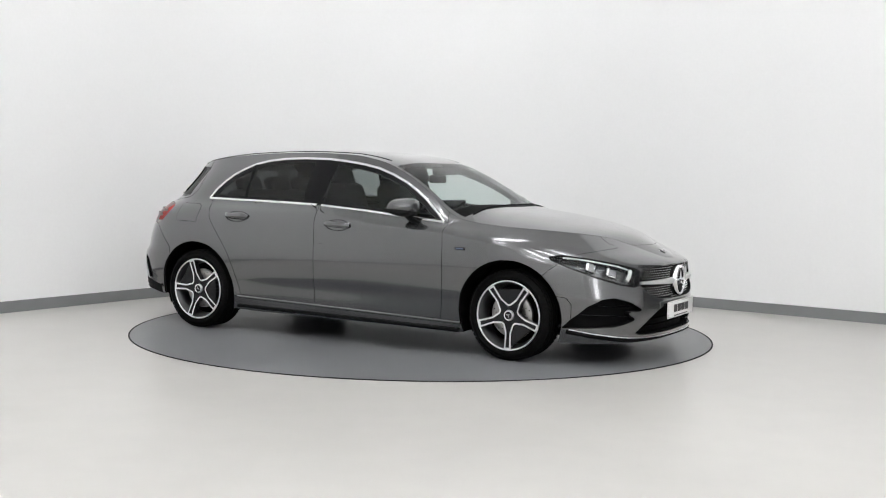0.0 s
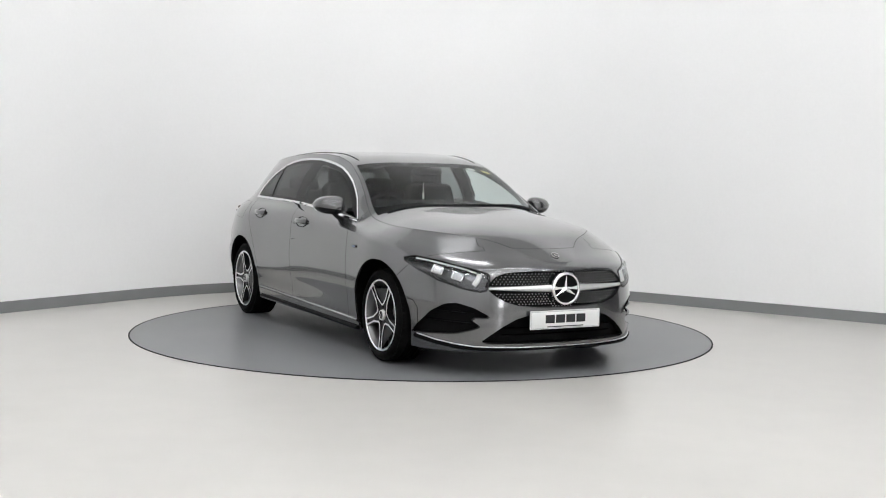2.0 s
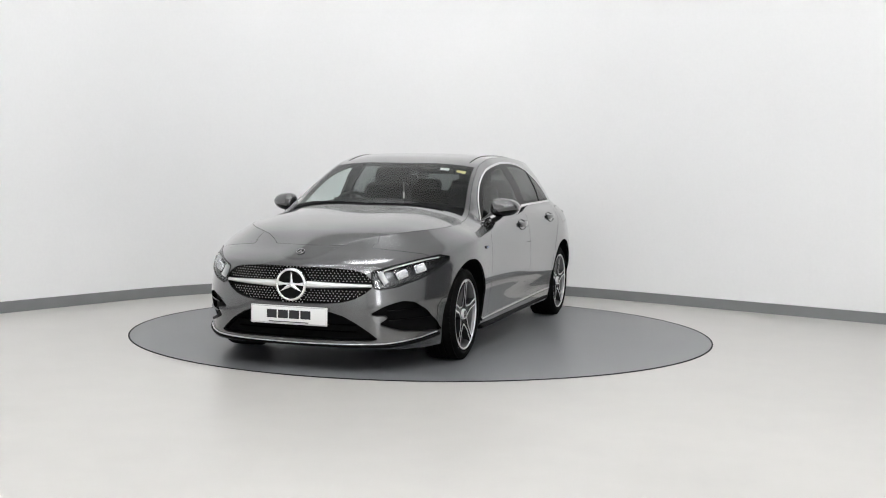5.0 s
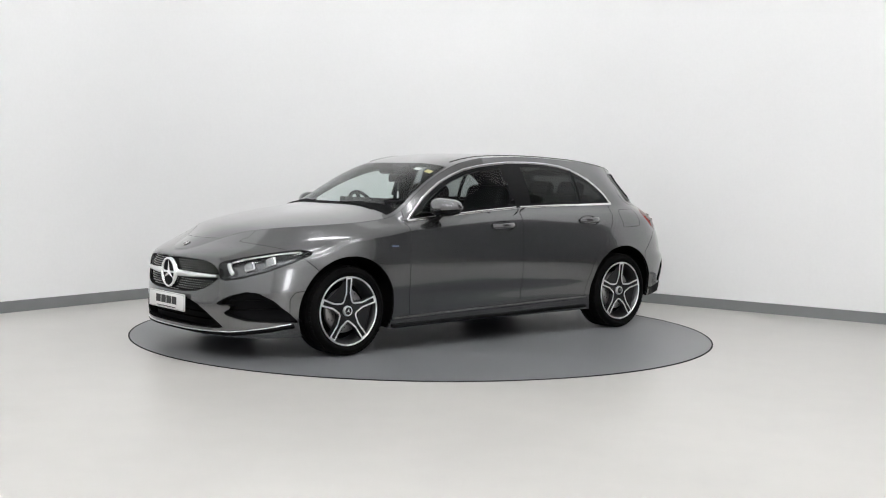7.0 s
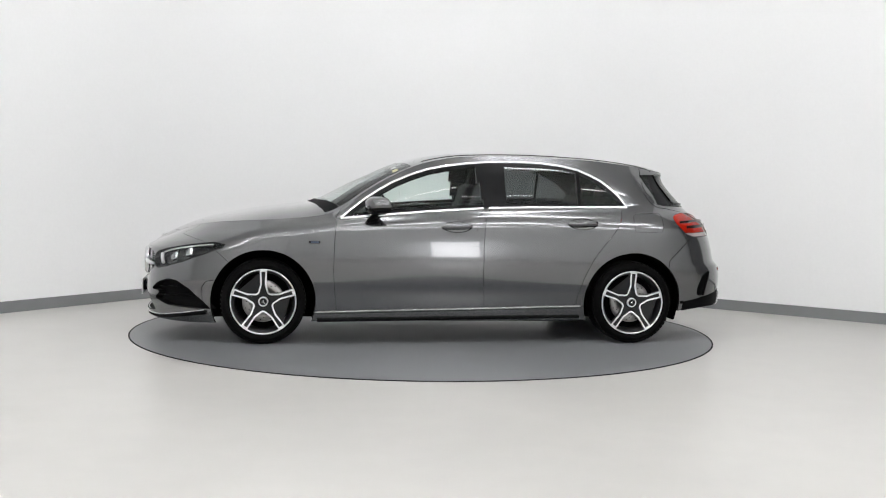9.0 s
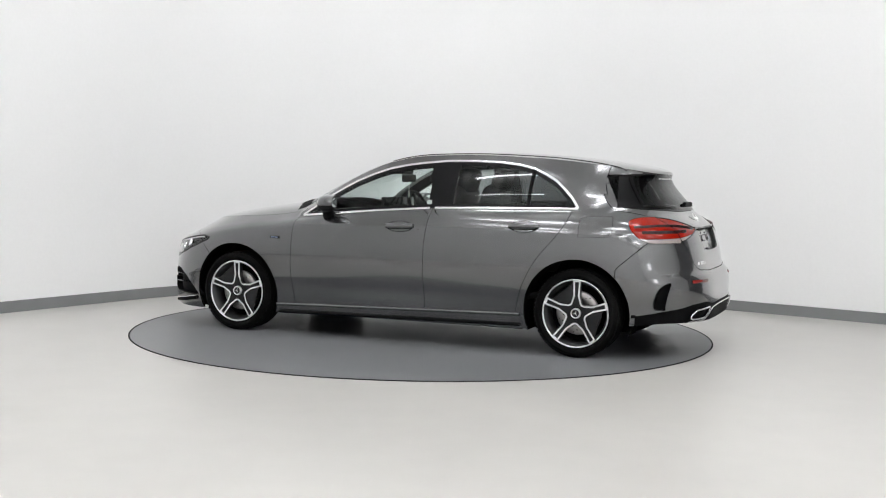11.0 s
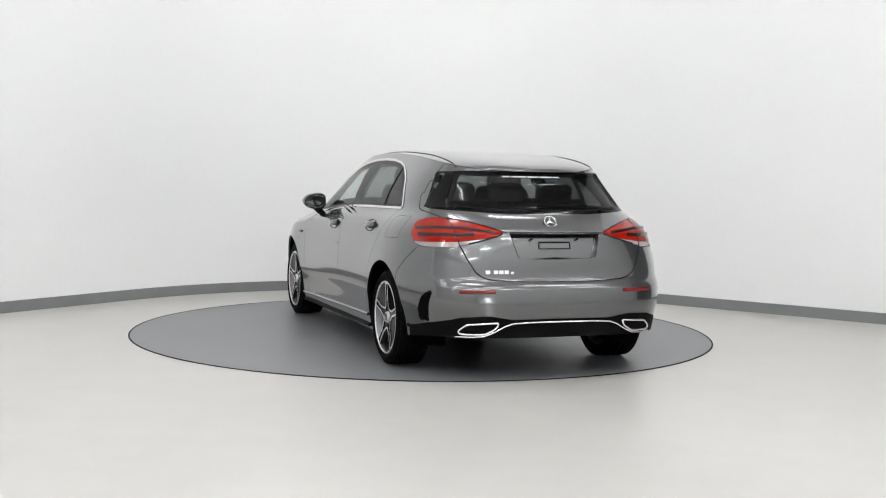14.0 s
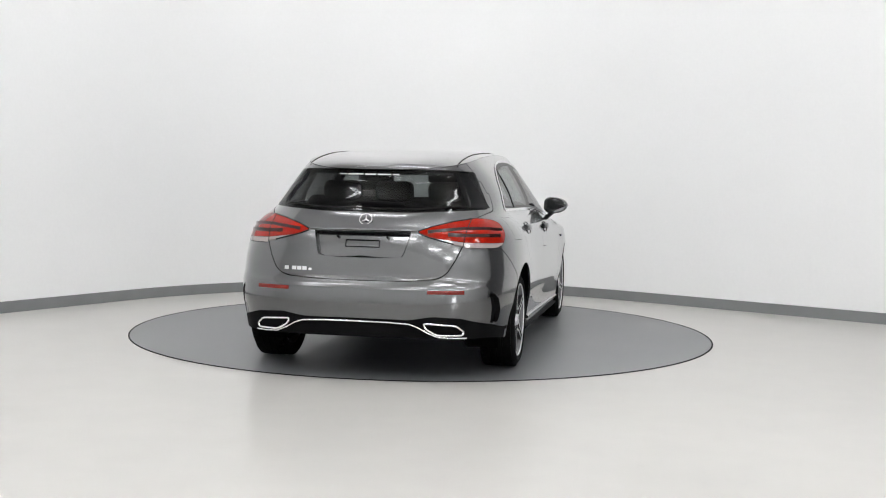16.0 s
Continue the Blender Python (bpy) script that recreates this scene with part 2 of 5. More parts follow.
for bx, by, tw in BATTENS:
    fit_ob = new("ceiling_light")
    fit_ob.matrix_world = pose(bx, by, CEILING - 0.05, 0, 0, tw)
    tagged(fit_ob, "slim white LED batten fixed to the ceiling", "ceiling light", "ceiling battens")
    bm = bmesh.new()
    box(bm, 0, 0, 0.005, BATTEN_LEN + 0.04, 0.16, 0.05, 0.008)
    part("housing", bm, WALL_PAINT, fit_ob)
    bm = bmesh.new()
    box(bm, 0, 0, -0.09, BATTEN_LEN, 0.13, 0.13, 0.03)
    part("diffuser", bm, OPAL_GLOW, fit_ob, "glowing opal diffuser")


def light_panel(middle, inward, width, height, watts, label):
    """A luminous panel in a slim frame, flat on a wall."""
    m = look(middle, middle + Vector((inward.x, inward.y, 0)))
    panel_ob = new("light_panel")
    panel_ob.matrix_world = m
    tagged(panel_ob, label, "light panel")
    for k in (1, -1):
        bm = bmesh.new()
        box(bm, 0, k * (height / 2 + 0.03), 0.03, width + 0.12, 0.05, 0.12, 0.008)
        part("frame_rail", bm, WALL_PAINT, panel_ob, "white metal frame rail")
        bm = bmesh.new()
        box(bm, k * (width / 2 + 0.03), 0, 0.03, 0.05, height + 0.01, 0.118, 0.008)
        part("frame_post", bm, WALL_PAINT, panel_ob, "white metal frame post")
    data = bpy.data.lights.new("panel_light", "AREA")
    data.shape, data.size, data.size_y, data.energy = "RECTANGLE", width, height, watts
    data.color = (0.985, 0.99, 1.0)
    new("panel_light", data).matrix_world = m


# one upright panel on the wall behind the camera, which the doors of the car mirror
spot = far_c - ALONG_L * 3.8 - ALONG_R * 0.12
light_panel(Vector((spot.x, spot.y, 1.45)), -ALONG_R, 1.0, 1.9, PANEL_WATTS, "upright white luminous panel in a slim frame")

# ---- turntable ----
turntable = new("turntable")
tagged(turntable, "round grey rubber-topped vehicle turntable set flush in the floor", "turntable")
bm = bmesh.new()
rings = []
for r, z in ((0.02, 0.004), (0.8, 0.004), (1.6, 0.004), (TABLE_R - 0.006, 0.004), (TABLE_R, 0.0), (TABLE_R, -0.045)):
    rings.append([bm.verts.new((r * math.cos(2 * math.pi * k / SEG), r * math.sin(2 * math.pi * k / SEG), z)) for k in range(SEG)])
for a, b in zip(rings, rings[1:]):
    for k in range(SEG):
        bm.faces.new((a[k], b[k], b[(k + 1) % SEG], a[(k + 1) % SEG]))
bm.faces.new(rings[0])
part("deck", bm, TABLE_RUBBER, turntable, smooth=False)
# black ring that draws the dark gap line between deck and floor
bm = bmesh.new()
tube(bm, [((TABLE_R + 0.003) * math.cos(2 * math.pi * k / SEG), (TABLE_R + 0.003) * math.sin(2 * math.pi * k / SEG), 0.001) for k in range(SEG)], 0.006, 0.005, 6, True)
part("edge_gap_line", bm, BLACK_PLASTIC, turntable, "thin black ring drawn for the dark gap round the deck")

# ---- the car: curves of its body, x forward from mid-wheelbase, y to its left, z up ----
HALF_BASE, HUB_Z, TYRE_R, HUB_Y = 1.3645, 0.3075, 0.3065, 0.872

top_centre = curve([(-1.80, 1.290), (-1.72, 1.316), (-1.41, 1.366), (-1.03, 1.402), (-0.585, 1.416), (-0.217, 1.412), (0.074, 1.387), (0.29, 1.336),
                    (0.40, 1.295), (0.70, 1.158), (0.98, 1.024), (1.06, 1.008), (1.2, 0.988), (1.489, 0.946), (1.834, 0.872), (2.063, 0.776), (2.16, 0.722), (2.245, 0.668)])
top_edge = curve([(-1.80, 1.272), (-1.6, 1.305), (-1.3, 1.346), (-1.03, 1.370), (-0.5, 1.389), (-0.1, 1.376), (0.165, 1.330), (0.431, 1.222), (0.629, 1.104), (0.80, 0.985),
                  (0.90, 0.940), (1.02, 0.918), (1.2, 0.901), (1.45, 0.886), (1.635, 0.872), (1.857, 0.838), (2.005, 0.786), (2.1, 0.742), (2.2, 0.692), (2.245, 0.668)])
edge_width = curve([(-1.80, 0.54), (-1.4, 0.555), (-1.0, 0.565), (-0.3, 0.572), (0.165, 0.578), (0.43, 0.61), (0.63, 0.65), (0.85, 0.70), (1.0, 0.715), (1.3, 0.725), (1.7, 0.73), (2.25, 0.72)])
shoulder_z = curve([(-2.2, 0.86), (0.75, 0.85), (1.1, 0.81), (1.4, 0.775), (1.8, 0.71), (2.25, 0.60)])
shoulder_y = curve([(-2.2, 0.870), (-1.35, 0.872), (-0.6, 0.872), (0.75, 0.872), (1.3, 0.885), (1.8, 0.875), (2.25, 0.87)])
belt_z = curve([(-2.2, 1.035), (-1.3, 1.012), (-0.3, 0.990), (0.5, 0.935), (0.82, 0.905), (1.0, 0.885), (1.3, 0.855), (1.8, 0.80), (2.05, 0.73), (2.25, 0.65)])
belt_y = curve([(-2.2, 0.76), (-1.3, 0.765), (-0.3, 0.792), (0.5, 0.792), (0.82, 0.785), (1.0, 0.785), (1.3, 0.80), (1.8, 0.80), (2.25, 0.80)])
nose_x = curve([(0.10, 2.16), (0.17, 2.225), (0.22, 2.24), (0.37, 2.252), (0.57, 2.246), (0.66, 2.243), (0.70, 2.19), (0.76, 2.06), (0.9, 1.8)])
tail_x = curve([(0.14, 2.04), (0.20, 2.15), (0.27, 2.195), (0.47, 2.203), (0.57, 2.185), (0.62, 2.145), (0.72, 2.125), (0.86, 2.085), (0.905, 2.065), (0.93, 2.03), (1.0, 1.945), (1.05, 1.915), (1.25, 1.785), (1.275, 1.80), (1.30, 1.80)])
nose_n = curve([(0.2, 3.1), (0.45, 2.8), (0.65, 2.55), (0.8, 2.45)])
tail_n = curve([(0.2, 3.8), (0.6, 4.0), (0.95, 3.5), (1.1, 2.8), (1.3, 2.9)])
low_z = curve([(-2.2, 0.272), (-2.0, 0.270), (-1.75, 0.245), (-1.2, 0.18), (1.2, 0.165), (1.9, 0.15), (2.3, 0.165)])
XC_FRONT, XC_REAR = 1.15, -1.15


def side_y(x, z):
    """Half-width of the body's side at x and z, before the nose and tail round it off."""
    ze, ye = top_edge(x), edge_width(x)
    zs, ys, zb, yb = shoulder_z(x), shoulder_y(x), belt_z(x), belt_y(x)
    swell = 0.016 * (math.exp(-((x - HALF_BASE) / 0.34) ** 2) + math.exp(-((x + HALF_BASE) / 0.38) ** 2))
    waist = -0.014 * math.exp(-((x - 0.0) / 0.75) ** 2)
    zs = min(zs, ze - 0.08)
    zb = min(zb, ze - 0.012)
    pts = [(0.08, 0.79), (0.17, 0.84), (0.27, 0.856 + swell * 1.3), (0.395, 0.876 + swell * 1.2 + waist * 0.7), (0.455, 0.888 + swell * 1.1 + waist * 0.5), (0.60, 0.894 + swell * 0.9), (zs, ys + swell * 0.4)]
    pts.append(((zs + zb) / 2, ys + (yb - ys) * 0.33))
    pts.append((zb, yb))
    if ze - zb > 0.06:
        for k in (0.3, 0.65):
            pts.append((zb + (ze - zb) * k, yb + (ye - yb) * k + 0.025 * math.sin(math.pi * k)))
    pts.append((ze, ye))
    pts = sorted(pts)
    clean = [pts[0]]
    for p in pts[1:]:
        if p[0] > clean[-1][0] + 0.004:
            clean.append(p)
    return pchip([p[0] for p in clean], [p[1] for p in clean])(z)


def column(kind, u, rows):
    """One upright line of the shell: around the nose, along the side, or around the tail."""
    def place(z):
        if kind == "side":
            return u, side_y(u, z)
        xc = XC_FRONT if kind == "nose" else XC_REAR
        end = nose_x(z) if kind == "nose" else -tail_x(z)
        n = nose_n(z) if kind == "nose" else tail_n(z)
        c, s = max(math.cos(u), 0), max(math.sin(u), 0)
        x = xc + (end - xc) * c ** (2 / n)
        return x, side_y(x, z) * s ** (2 / n)
    if kind == "side":
        zt = top_edge(u)
    else:
        zt = 0.72 if kind == "nose" else 1.28
        for _ in range(12):
            zt = 0.5 * zt + 0.5 * top_edge(place(zt)[0])
    zl = low_z(place(0.25)[0])
    pts = []
    for k in range(rows + 1):
        z = zl + (zt - zl) * k / rows
        x, y = place(z)
        pts.append(Vector((x, y, z)))
    return pts


ROWS, ACROSS = 56, 22
plan = [("nose", math.pi / 2 * (k / 46)) for k in range(46)]
plan += [("side", XC_FRONT + (XC_REAR - XC_FRONT) * k / 96) for k in range(97)]
plan += [("tail", math.pi / 2 * (1 - k / 46)) for k in range(1, 47)]
shell = bmesh.new()
PART = shell.faces.layers.int.new("part")
grid = [[shell.verts.new(p) for p in column(kd, u, ROWS)] for kd, u in plan]
for col in (grid[0], grid[-1]):
    for v in col:
        v.co.y = 0
SIDE, TOP = 1, 2
for a, b in zip(grid, grid[1:]):
    for k in range(ROWS):
        f = shell.faces.new((a[k], b[k], b[k + 1], a[k + 1]))
        f[PART] = SIDE
# the upper skin from edge to centre line
tops = []
for col in grid:
    e = col[-1].co
    zc = top_centre(e.x)
    line = [col[-1]]
    if e.y > 1e-4:
        for k in range(1, ACROSS + 1):
            v = 1 - k / ACROSS
            power = 3.4 - 1.5 * min(max((e.x - 1.3) / 0.7, 0), 1)
            line.append(shell.verts.new((e.x, e.y * v, e.z + (zc - e.z) * (1 - v ** power))))
    tops.append(line)
for a, b in zip(tops, tops[1:]):
    for k in range(ACROSS):
        q = [a[min(k, len(a) - 1)], b[min(k, len(b) - 1)], b[min(k + 1, len(b) - 1)], a[min(k + 1, len(a) - 1)]]
        q = [v for i, v in enumerate(q) if v not in q[:i]]
        if len(q) > 2:
            f = shell.faces.new(q)
            f[PART] = TOP
bmesh.ops.recalc_face_normals(shell, faces=shell.faces)
if sum(f.normal.z for f in shell.faces if f[PART] == TOP) < 0:
    bmesh.ops.reverse_faces(shell, faces=shell.faces)
from mathutils.bvhtree import BVHTree
SKIN = BVHTree.FromBMesh(shell)


def on_front(y, z, off=0.0):
    hit = SKIN.ray_cast(Vector((4, abs(y), z)), Vector((-1, 0, 0)))[0]
    return Vector(((hit.x if hit else 2.0) + off, y, z))


def on_rear(y, z, off=0.0):
    hit = SKIN.ray_cast(Vector((-4, abs(y), z)), Vector((1, 0, 0)))[0]
    return Vector(((hit.x if hit else -2.0) - off, y, z))


def on_side(x, z, off=0.0):
    hit = SKIN.ray_cast(Vector((x, 3, z)), Vector((0, -1, 0)))[0]
    return Vector((x, (hit.y if hit else 0.8) + off, z))


def on_top(x, y, off=0.0):
    hit = SKIN.ray_cast(Vector((x, abs(y), 3)), Vector((0, 0, -1)))[0]
    return Vector((x, y, (hit.z if hit else 1.0) + off))


def knife(tag, poly, axes, keep):
    """Cuts the shell along an outline seen along one axis, and gives the faces inside it the number tag."""
    i, j = axes
    lo = (min(p[0] for p in poly), min(p[1] for p in poly))
    hi = (max(p[0] for p in poly), max(p[1] for p in poly))

    def within(co):
        u, v = co[i], co[j]
        return lo[0] <= u <= hi[0] and lo[1] <= v <= hi[1] and inside(poly, u, v)
    faces = []
    for f in shell.faces:
        if keep(f):
            us, vs = [v.co[i] for v in f.verts], [v.co[j] for v in f.verts]
            if max(us) >= lo[0] and min(us) <= hi[0] and max(vs) >= lo[1] and min(vs) <= hi[1]:
                faces.append(f)
    state = {v: within(v.co) for f in faces for v in f.verts}
    cuts = set()
    for e in {e for f in faces for e in f.edges}:
        a, b = e.verts
        if state[a] != state[b]:
            s, t = 0.0, 1.0
            for _ in range(14):
                m = (s + t) / 2
                if within(a.co.lerp(b.co, m)) == state[a]:
                    s = m
                else:
                    t = m
            m = (s + t) / 2
            if m < 0.04:
                cuts.add(a)
            elif m > 0.96:
                cuts.add(b)
            else:
                cuts.add(bmesh.utils.edge_split(e, a, m)[1])
    for f in faces:
        marks = [v for v in f.verts if v in cuts]
        if len(marks) == 2:
            a, b = marks
            if not any(b in e.verts for e in a.link_edges if e in f.edges):
                bmesh.utils.face_split(f, a, b)
        elif len(marks) > 2:
            best = max(((a, b) for a in marks for b in marks if a is not b), key=lambda q: (q[0].co - q[1].co).length)
            if not any(best[1] in e.verts for e in best[0].link_edges if e in f.edges):
                bmesh.utils.face_split(f, *best)
    for f in shell.faces:
        if keep(f) and within(f.calc_center_median()):
            f[PART] = tag


def circle(cx, cz, r, n=72):
    return [(cx + r * math.cos(2 * math.pi * k / n), cz + r * math.sin(2 * math.pi * k / n)) for k in range(n)]


def at(f):
    return f.calc_center_median()


XZ, YZ, XY = (0, 2), (1, 2), (0, 1)
(GONE, FENDER, FDOOR, RDOOR, QUARTER, FGLASS, PILLAR, RGLASS, QGLASS, FLAP, HEADLAMP, GRILLE, LOWGRILLE, SIDEVENT, FBUMPER, TAILLAMP, TAILGATE, REARGLASS,
 RBUMPER, DIFFUSER, RVENT, BONNET, SCREEN, ROOF, COWL, SKIRT, LAMPSTRIP, SPOILER, PLATEWELL) = range(10, 39)


def sides(f):
    return f[PART] == SIDE or f[PART] >= 10 and f[PART] not in (BONNET, SCREEN, ROOF, COWL)


def lateral(f):
    return sides(f) and at(f).y > 0.42


def ahead(f):
    return sides(f) and at(f).x > 1.5


def behind(f):
    return sides(f) and at(f).x < -1.5


# large regions first
for f in shell.faces:
    c = at(f)
    if f[PART] == SIDE:
        f[PART] = QUARTER
knife(FENDER, [(0.70, 0.05), (0.70, 0.6), (0.81, 0.88), (0.85, 0.915), (0.80, 0.99), (0.86, 1.1), (2.6, 1.1), (2.6, 0.05)], XZ, lateral)
knife(FBUMPER, [(1.55, 0.05), (1.60, 0.585), (1.70, 0.672), (1.80, 0.735), (1.93, 0.765), (2.008, 0.783), (2.6, 0.783), (2.6, 0.05)], XZ, lambda f: sides(f))
knife(RBUMPER, [(-1.60, 0.05), (-1.64, 0.63), (-1.86, 0.83), (-2.6, 0.83), (-2.6, 0.05)], XZ, sides)
knife(FDOOR, [(0.847, 0.912), (0.862, 0.75), (0.868, 0.54), (0.858, 0.38), (0.832, 0.18), (-0.234, 0.18), (-0.232, 0.35), (-0.226, 0.546), (-0.228, 0.75), (-0.253, 1.000), (0.2, 0.965)], XZ, lateral)
REAR_EDGE = curve([(0.18, -0.918), (0.283, -0.928), (0.45, -0.968), (0.55, -1.010), (0.652, -1.068), (0.76, -1.152), (0.854, -1.230), (0.93, -1.272), (1.02, -1.30)])
knife(RDOOR, [(-0.253, 1.000), (-0.228, 0.75), (-0.226, 0.546), (-0.232, 0.35), (-0.234, 0.18)] + [(REAR_EDGE(0.18 + 0.042 * k), 0.18 + 0.042 * k) for k in range(21)] + [(-0.8, 1.012)], XZ, lateral)
knife(SKIRT, [(1.05, 0.0), (1.05, 0.232), (-1.05, 0.284), (-1.05, 0.0)], XZ, lateral)
WINDOW = [(0.815, 0.912), (0.72, 0.985), (0.629, 1.055), (0.53, 1.118), (0.431, 1.174), (0.30, 1.230), (0.165, 1.275), (0.03, 1.302), (-0.104, 1.320), (-0.291, 1.337), (-0.513, 1.340),
          (-0.70, 1.334), (-0.86, 1.316), (-0.98, 1.288), (-1.072, 1.249), (-1.15, 1.208), (-1.215, 1.156), (-1.285, 1.090), (-1.335, 1.022), (-1.0, 1.016), (-0.6, 1.010), (-0.253, 1.000), (0.15, 0.972), (0.5, 0.942)]
knife(PILLAR, WINDOW, XZ, lateral)


def in_pillar(f):
    return f[PART] in (PILLAR, FGLASS, RGLASS, QGLASS) and at(f).y > 0.4


def shrink(poly, d):
    """An outline moved inwards by d."""
    n, out = len(poly), []
    area = sum(poly[i - 1][0] * poly[i][1] - poly[i][0] * poly[i - 1][1] for i in range(n))
    sg = 1 if area > 0 else -1
    for i in range(n):
        a, p, b = Vector(poly[i - 1]), Vector(poly[i]), Vector(poly[(i + 1) % n])
        n1 = Vector((-(p - a).y, (p - a).x)).normalized() * sg
        n2 = Vector((-(b - p).y, (b - p).x)).normalized() * sg
        m = (n1 + n2)
        m = m / max(m.length_squared / 2, 0.6)
        q = p + m * d
        out.append((q.x, q.y))
    return out


PANES = shrink(WINDOW, 0.028)
knife(FGLASS, PANES, XZ, lambda f: in_pillar(f) and at(f).x > -0.236 + 0.17 * (at(f).z - 1.0))
knife(RGLASS, PANES, XZ, lambda f: in_pillar(f) and -0.955 < at(f).x < -0.40)
knife(QGLASS, PANES, XZ, lambda f: in_pillar(f) and at(f).x < -0.975)
knife(FLAP, rounded([(-1.367, 0.975), (-1.595, 0.977), (-1.60, 0.842), (-1.371, 0.838)], 0.045), XZ, lateral)
knife(GONE, circle(HALF_BASE, HUB_Z + 0.005, 0.372), XZ, lambda f: lateral(f) and at(f).y > 0.5)
knife(GONE, circle(-HALF_BASE, HUB_Z + 0.005, 0.372), XZ, lambda f: lateral(f) and at(f).y > 0.5)
# nose
HEADLAMP_OUT = [(0.826, 0.716), (0.785, 0.728), (0.70, 0.706), (0.60, 0.674), (0.500, 0.642), (0.488, 0.628), (0.500, 0.566), (0.512, 0.538), (0.545, 0.529), (0.63, 0.548), (0.73, 0.592), (0.80, 0.650), (0.830, 0.698)]
knife(HEADLAMP, HEADLAMP_OUT, YZ, ahead)
GRILLE_OUT = [(-0.1, 0.660), (0.2, 0.660), (0.385, 0.648), (0.45, 0.626), (0.49, 0.592), (0.503, 0.562), (0.495, 0.535), (0.46, 0.503), (0.40, 0.468), (0.32, 0.446), (0.2, 0.434), (-0.1, 0.429)]
knife(GRILLE, GRILLE_OUT, YZ, ahead)
LOW_OUT = [(-0.1, 0.395), (0.26, 0.386), (0.34, 0.362), (0.42, 0.318), (0.49, 0.266), (0.535, 0.226), (0.51, 0.212), (-0.1, 0.208)]
knife(LOWGRILLE, LOW_OUT, YZ, ahead)
VENT_OUT = rounded([(0.815, 0.252), (0.802, 0.315), (0.765, 0.40), (0.715, 0.450), (0.66, 0.458), (0.58, 0.430), (0.497, 0.378), (0.500, 0.368), (0.585, 0.366), (0.590, 0.350), (0.548, 0.318), (0.556, 0.306), (0.66, 0.268)], 0.010)
knife(SIDEVENT, VENT_OUT, YZ, ahead)
# tail
knife(TAILGATE, [(-0.1, 1.40), (0.50, 1.40), (0.62, 1.27), (0.72, 1.02), (0.66, 0.985), (0.615, 0.83), (0.575, 0.735), (0.535, 0.665), (0.50, 0.635), (0.44, 0.618), (0.25, 0.607), (-0.1, 0.605)], YZ, lambda f: behind(f))
TAIL_OUT = [(0.870, 0.930), (0.80, 0.968), (0.72, 0.980), (0.629, 0.978), (0.533, 0.962), (0.42, 0.932), (0.345, 0.905), (0.345, 0.892), (0.395, 0.873), (0.48, 0.850), (0.558, 0.830), (0.66, 0.812), (0.80, 0.806), (0.872, 0.826)]
knife(TAILLAMP, TAIL_OUT, YZ, lambda f: sides(f) and at(f).x < -1.705 and at(f).y < 0.63)
knife(TAILLAMP, rounded([(-1.690, 0.948), (-1.72, 0.970), (-1.78, 0.980), (-2.3, 0.978), (-2.3, 0.814), (-1.86, 0.806), (-1.79, 0.826), (-1.72, 0.895)], 0.015), XZ, lambda f: sides(f) and at(f).x < -1.6 and at(f).y >= 0.63)
GLASS_OUT = rounded([(-0.3, 1.010), (0.3, 1.013), (0.695, 1.034), (0.575, 1.262), (0.3, 1.268), (-0.3, 1.269)], 0.02)
knife(REARGLASS, GLASS_OUT, YZ, lambda f: sides(f) and at(f).x < -1.46)
knife(DIFFUSER, [(-0.1, 0.384), (0.327, 0.382), (0.463, 0.405), (0.625, 0.395), (0.78, 0.350), (0.95, 0.25), (0.95, 0.0), (-0.1, 0.0)], YZ, lambda f: sides(f) and at(f).x < -1.76)
knife(RVENT, rounded([(-1.885, 0.362), (-1.892, 0.43), (-1.925, 0.505), (-1.970, 0.540), (-1.998, 0.538), (-1.975, 0.45), (-1.958, 0.362)], 0.01), XZ, lambda f: f[PART] in (RBUMPER, RVENT) and at(f).y > 0.5)
knife(LAMPSTRIP, [(0.90, 0.79), (0.90, 0.838), (0.80, 0.834), (0.62, 0.842), (0.50, 0.858), (0.43, 0.866), (0.50, 0.838), (0.62, 0.80)], YZ, lambda f: f[PART] in (TAILLAMP, LAMPSTRIP))
knife(PLATEWELL, rounded([(-0.1, 0.892), (0.298, 0.892), (0.262, 0.755), (0.235, 0.742), (-0.1, 0.742)], 0.012), YZ, behind)
knife(SPOILER, [(1.795, 0.26), (1.80, 0.41), (1.772, 0.452), (1.735, 0.462), (1.70, 0.462), (1.70, 0.25)], XZ, lambda f: f[PART] in (FBUMPER, SPOILER) and at(f).y > 0.4)
# upper skin
for f in shell.faces:
    if f[PART] == TOP:
        f[PART] = ROOF


def upper(f):
    return f[PART] in (ROOF, SCREEN, BONNET, COWL) and f.normal.z > 0.05


def band(fa, fb, n=16):
    """An outline in plan between two curves x = f(y)."""
    ys = [0.95 * k / n - 0.02 for k in range(n + 1)]
    return [(fa(y), y) for y in ys] + [(fb(y), y) for y in reversed(ys)]


